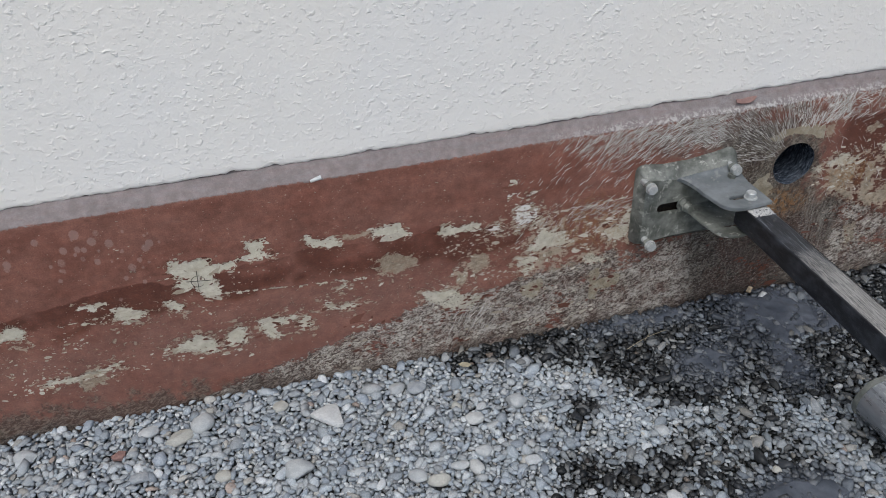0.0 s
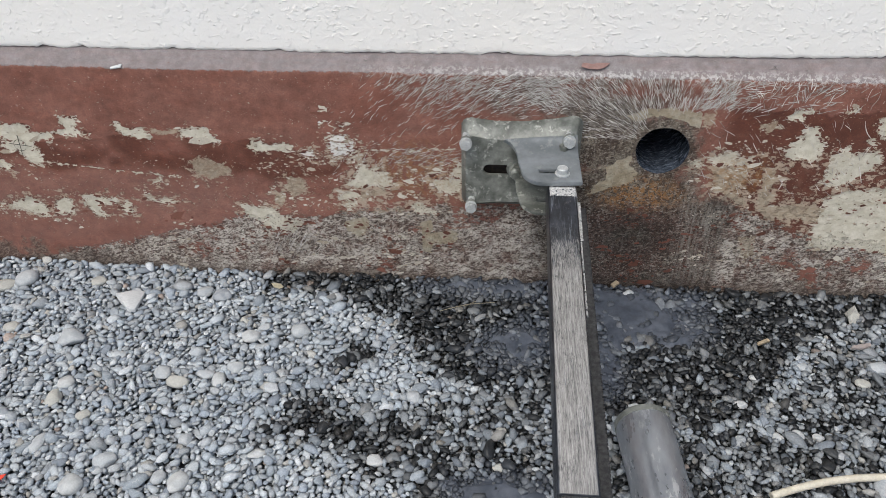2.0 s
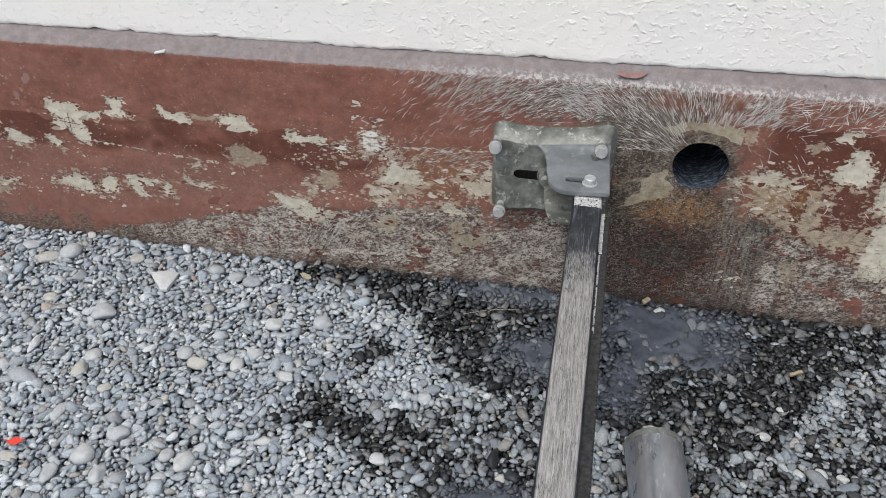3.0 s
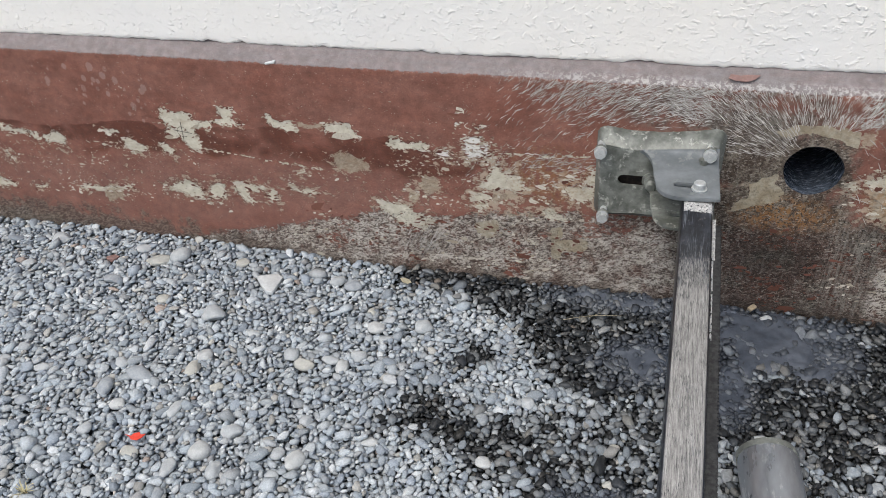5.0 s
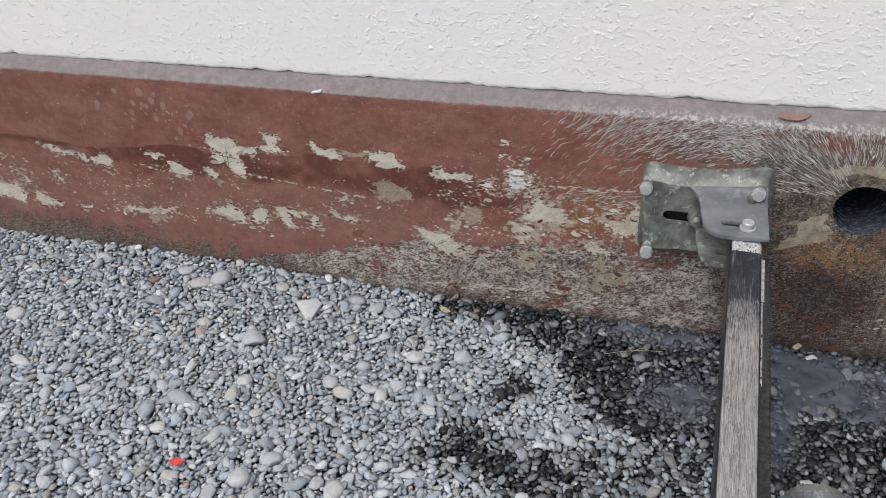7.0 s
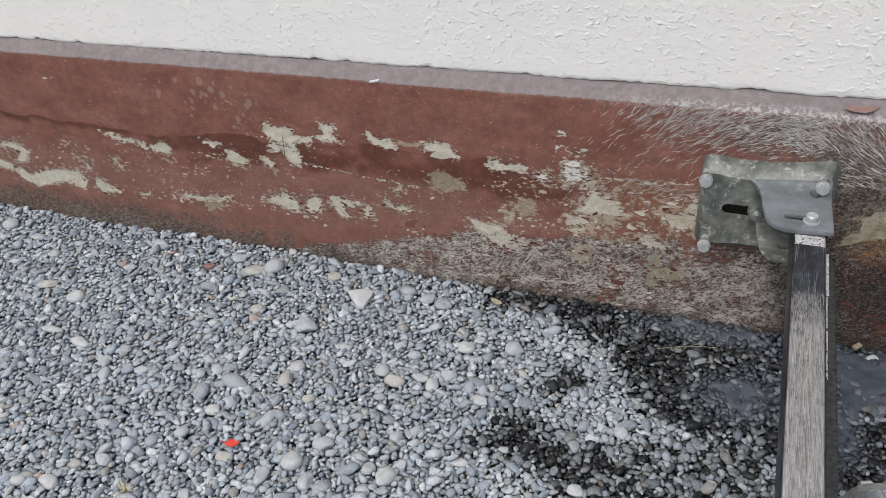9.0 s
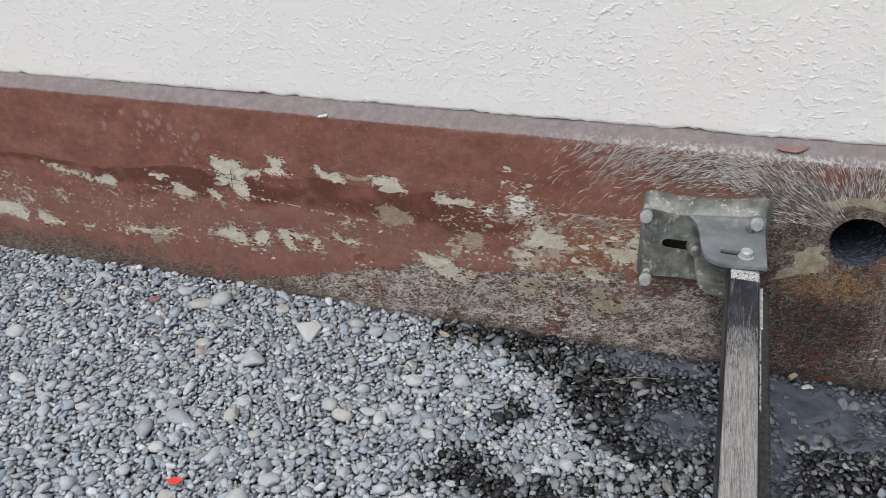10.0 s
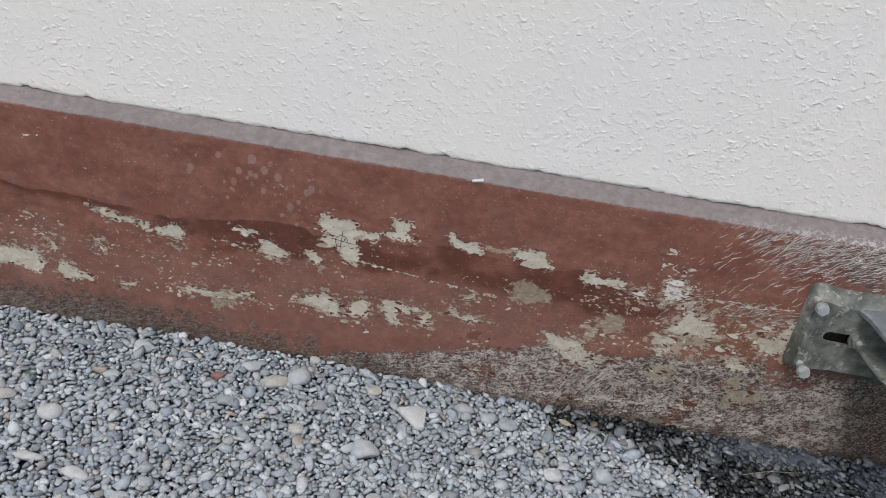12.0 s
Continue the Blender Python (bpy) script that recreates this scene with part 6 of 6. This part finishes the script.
def grass_tuft(at, count, height, spread, seed, material, label):
    r = np.random.default_rng(seed)
    tuft = thing("grass_tuft", at, label, "grass")
    for _ in range(count):
        a, lean, h = r.uniform(0, 2 * math.pi), r.uniform(0.5, 1.1), height * r.uniform(0.6, 1.1)
        c, n = Vector((math.cos(a), math.sin(a), 0)), Vector((-math.sin(a), math.cos(a), 0))
        bm = bmesh.new()
        rows = []
        for k in range(5):
            f = k / 4
            mid = Vector(at) + c * (spread * f * lean + 0.002 * r.normal()) + Vector((0, 0, h * math.sin(f * 1.9) - 0.004))
            w = 0.0016 * (1 - 0.85 * f)
            rows.append([bm.verts.new(mid + n * w), bm.verts.new(mid + Vector((0, 0, 0.0005))), bm.verts.new(mid - n * w)])
        for p, q in zip(rows, rows[1:]):
            bm.faces.new((p[0], p[1], q[1], q[0]))
            bm.faces.new((p[1], p[2], q[2], q[1]))
        part("blade", smooth(bm), material, tuft)
    return tuft


grass_tuft((-0.150, -0.694, 0.010), 14, 0.020, 0.022, 5, DRYGRASS, "small tuft of dry yellowish grass between pebbles")
grass_tuft((-0.690, -0.203, 0.008), 7, 0.014, 0.014, 8, GREENGRASS, "tiny green grass sprout between grey pebbles")
small_block("plaster_crumb", 0.066, 0.001, ledge_front(0.066) - 0.001, 0.0100, 0.0050, 0.0016, 3, PEBBLE_WHITE, "white plaster crumb lying on the sloping ledge", "crumb")


def pencil_mark():
    # a drawn cross and a loose ring on the bare patch, where a hole was planned
    cx, cz, y = -0.166, 0.296, -0.0018
    mark = thing("pencil_mark", (cx, 0.0, cz), "thin dark pencil cross and ring on bare plaster", "mark")
    for a, c in (((cx - 0.020, cz + 0.003), (cx + 0.022, cz - 0.002)), ((cx + 0.001, cz + 0.022), (cx - 0.002, cz - 0.021))):
        line = tube((((a[0], y, a[1]), 0.0006), ((c[0], y, c[1]), 0.0005)), 6)
        part("line", line, SHADE_AND_PENCIL, mark)
    bm = bmesh.new()
    ring_at = [(cx + 0.012 * math.cos(k / 22 * 5.4), cz + 0.012 * math.sin(k / 22 * 5.4)) for k in range(23)]
    rows = [[bm.verts.new((x + d * (x - cx), y, z + d * (z - cz))) for x, z in ring_at] for d in (-0.04, 0.04)]
    for k in range(22):
        bm.faces.new((rows[0][k], rows[0][k + 1], rows[1][k + 1], rows[1][k]))
    part("ring", bm, SHADE_AND_PENCIL, mark)


pencil_mark()


flat_scrap("paint_chip", ((-0.024, -0.003), (-0.020, 0.006), (-0.004, 0.005), (0.010, 0.007), (0.026, 0.004), (0.018, -0.003), (0.006, -0.007), (-0.012, -0.006)), 0.0014, (0.912, 0.010, ledge_front(0.912) + 0.0135), (32, 0, 4), PEBBLE_RED, "curled red-brown paint chip lying on the dusty ledge", "chip")
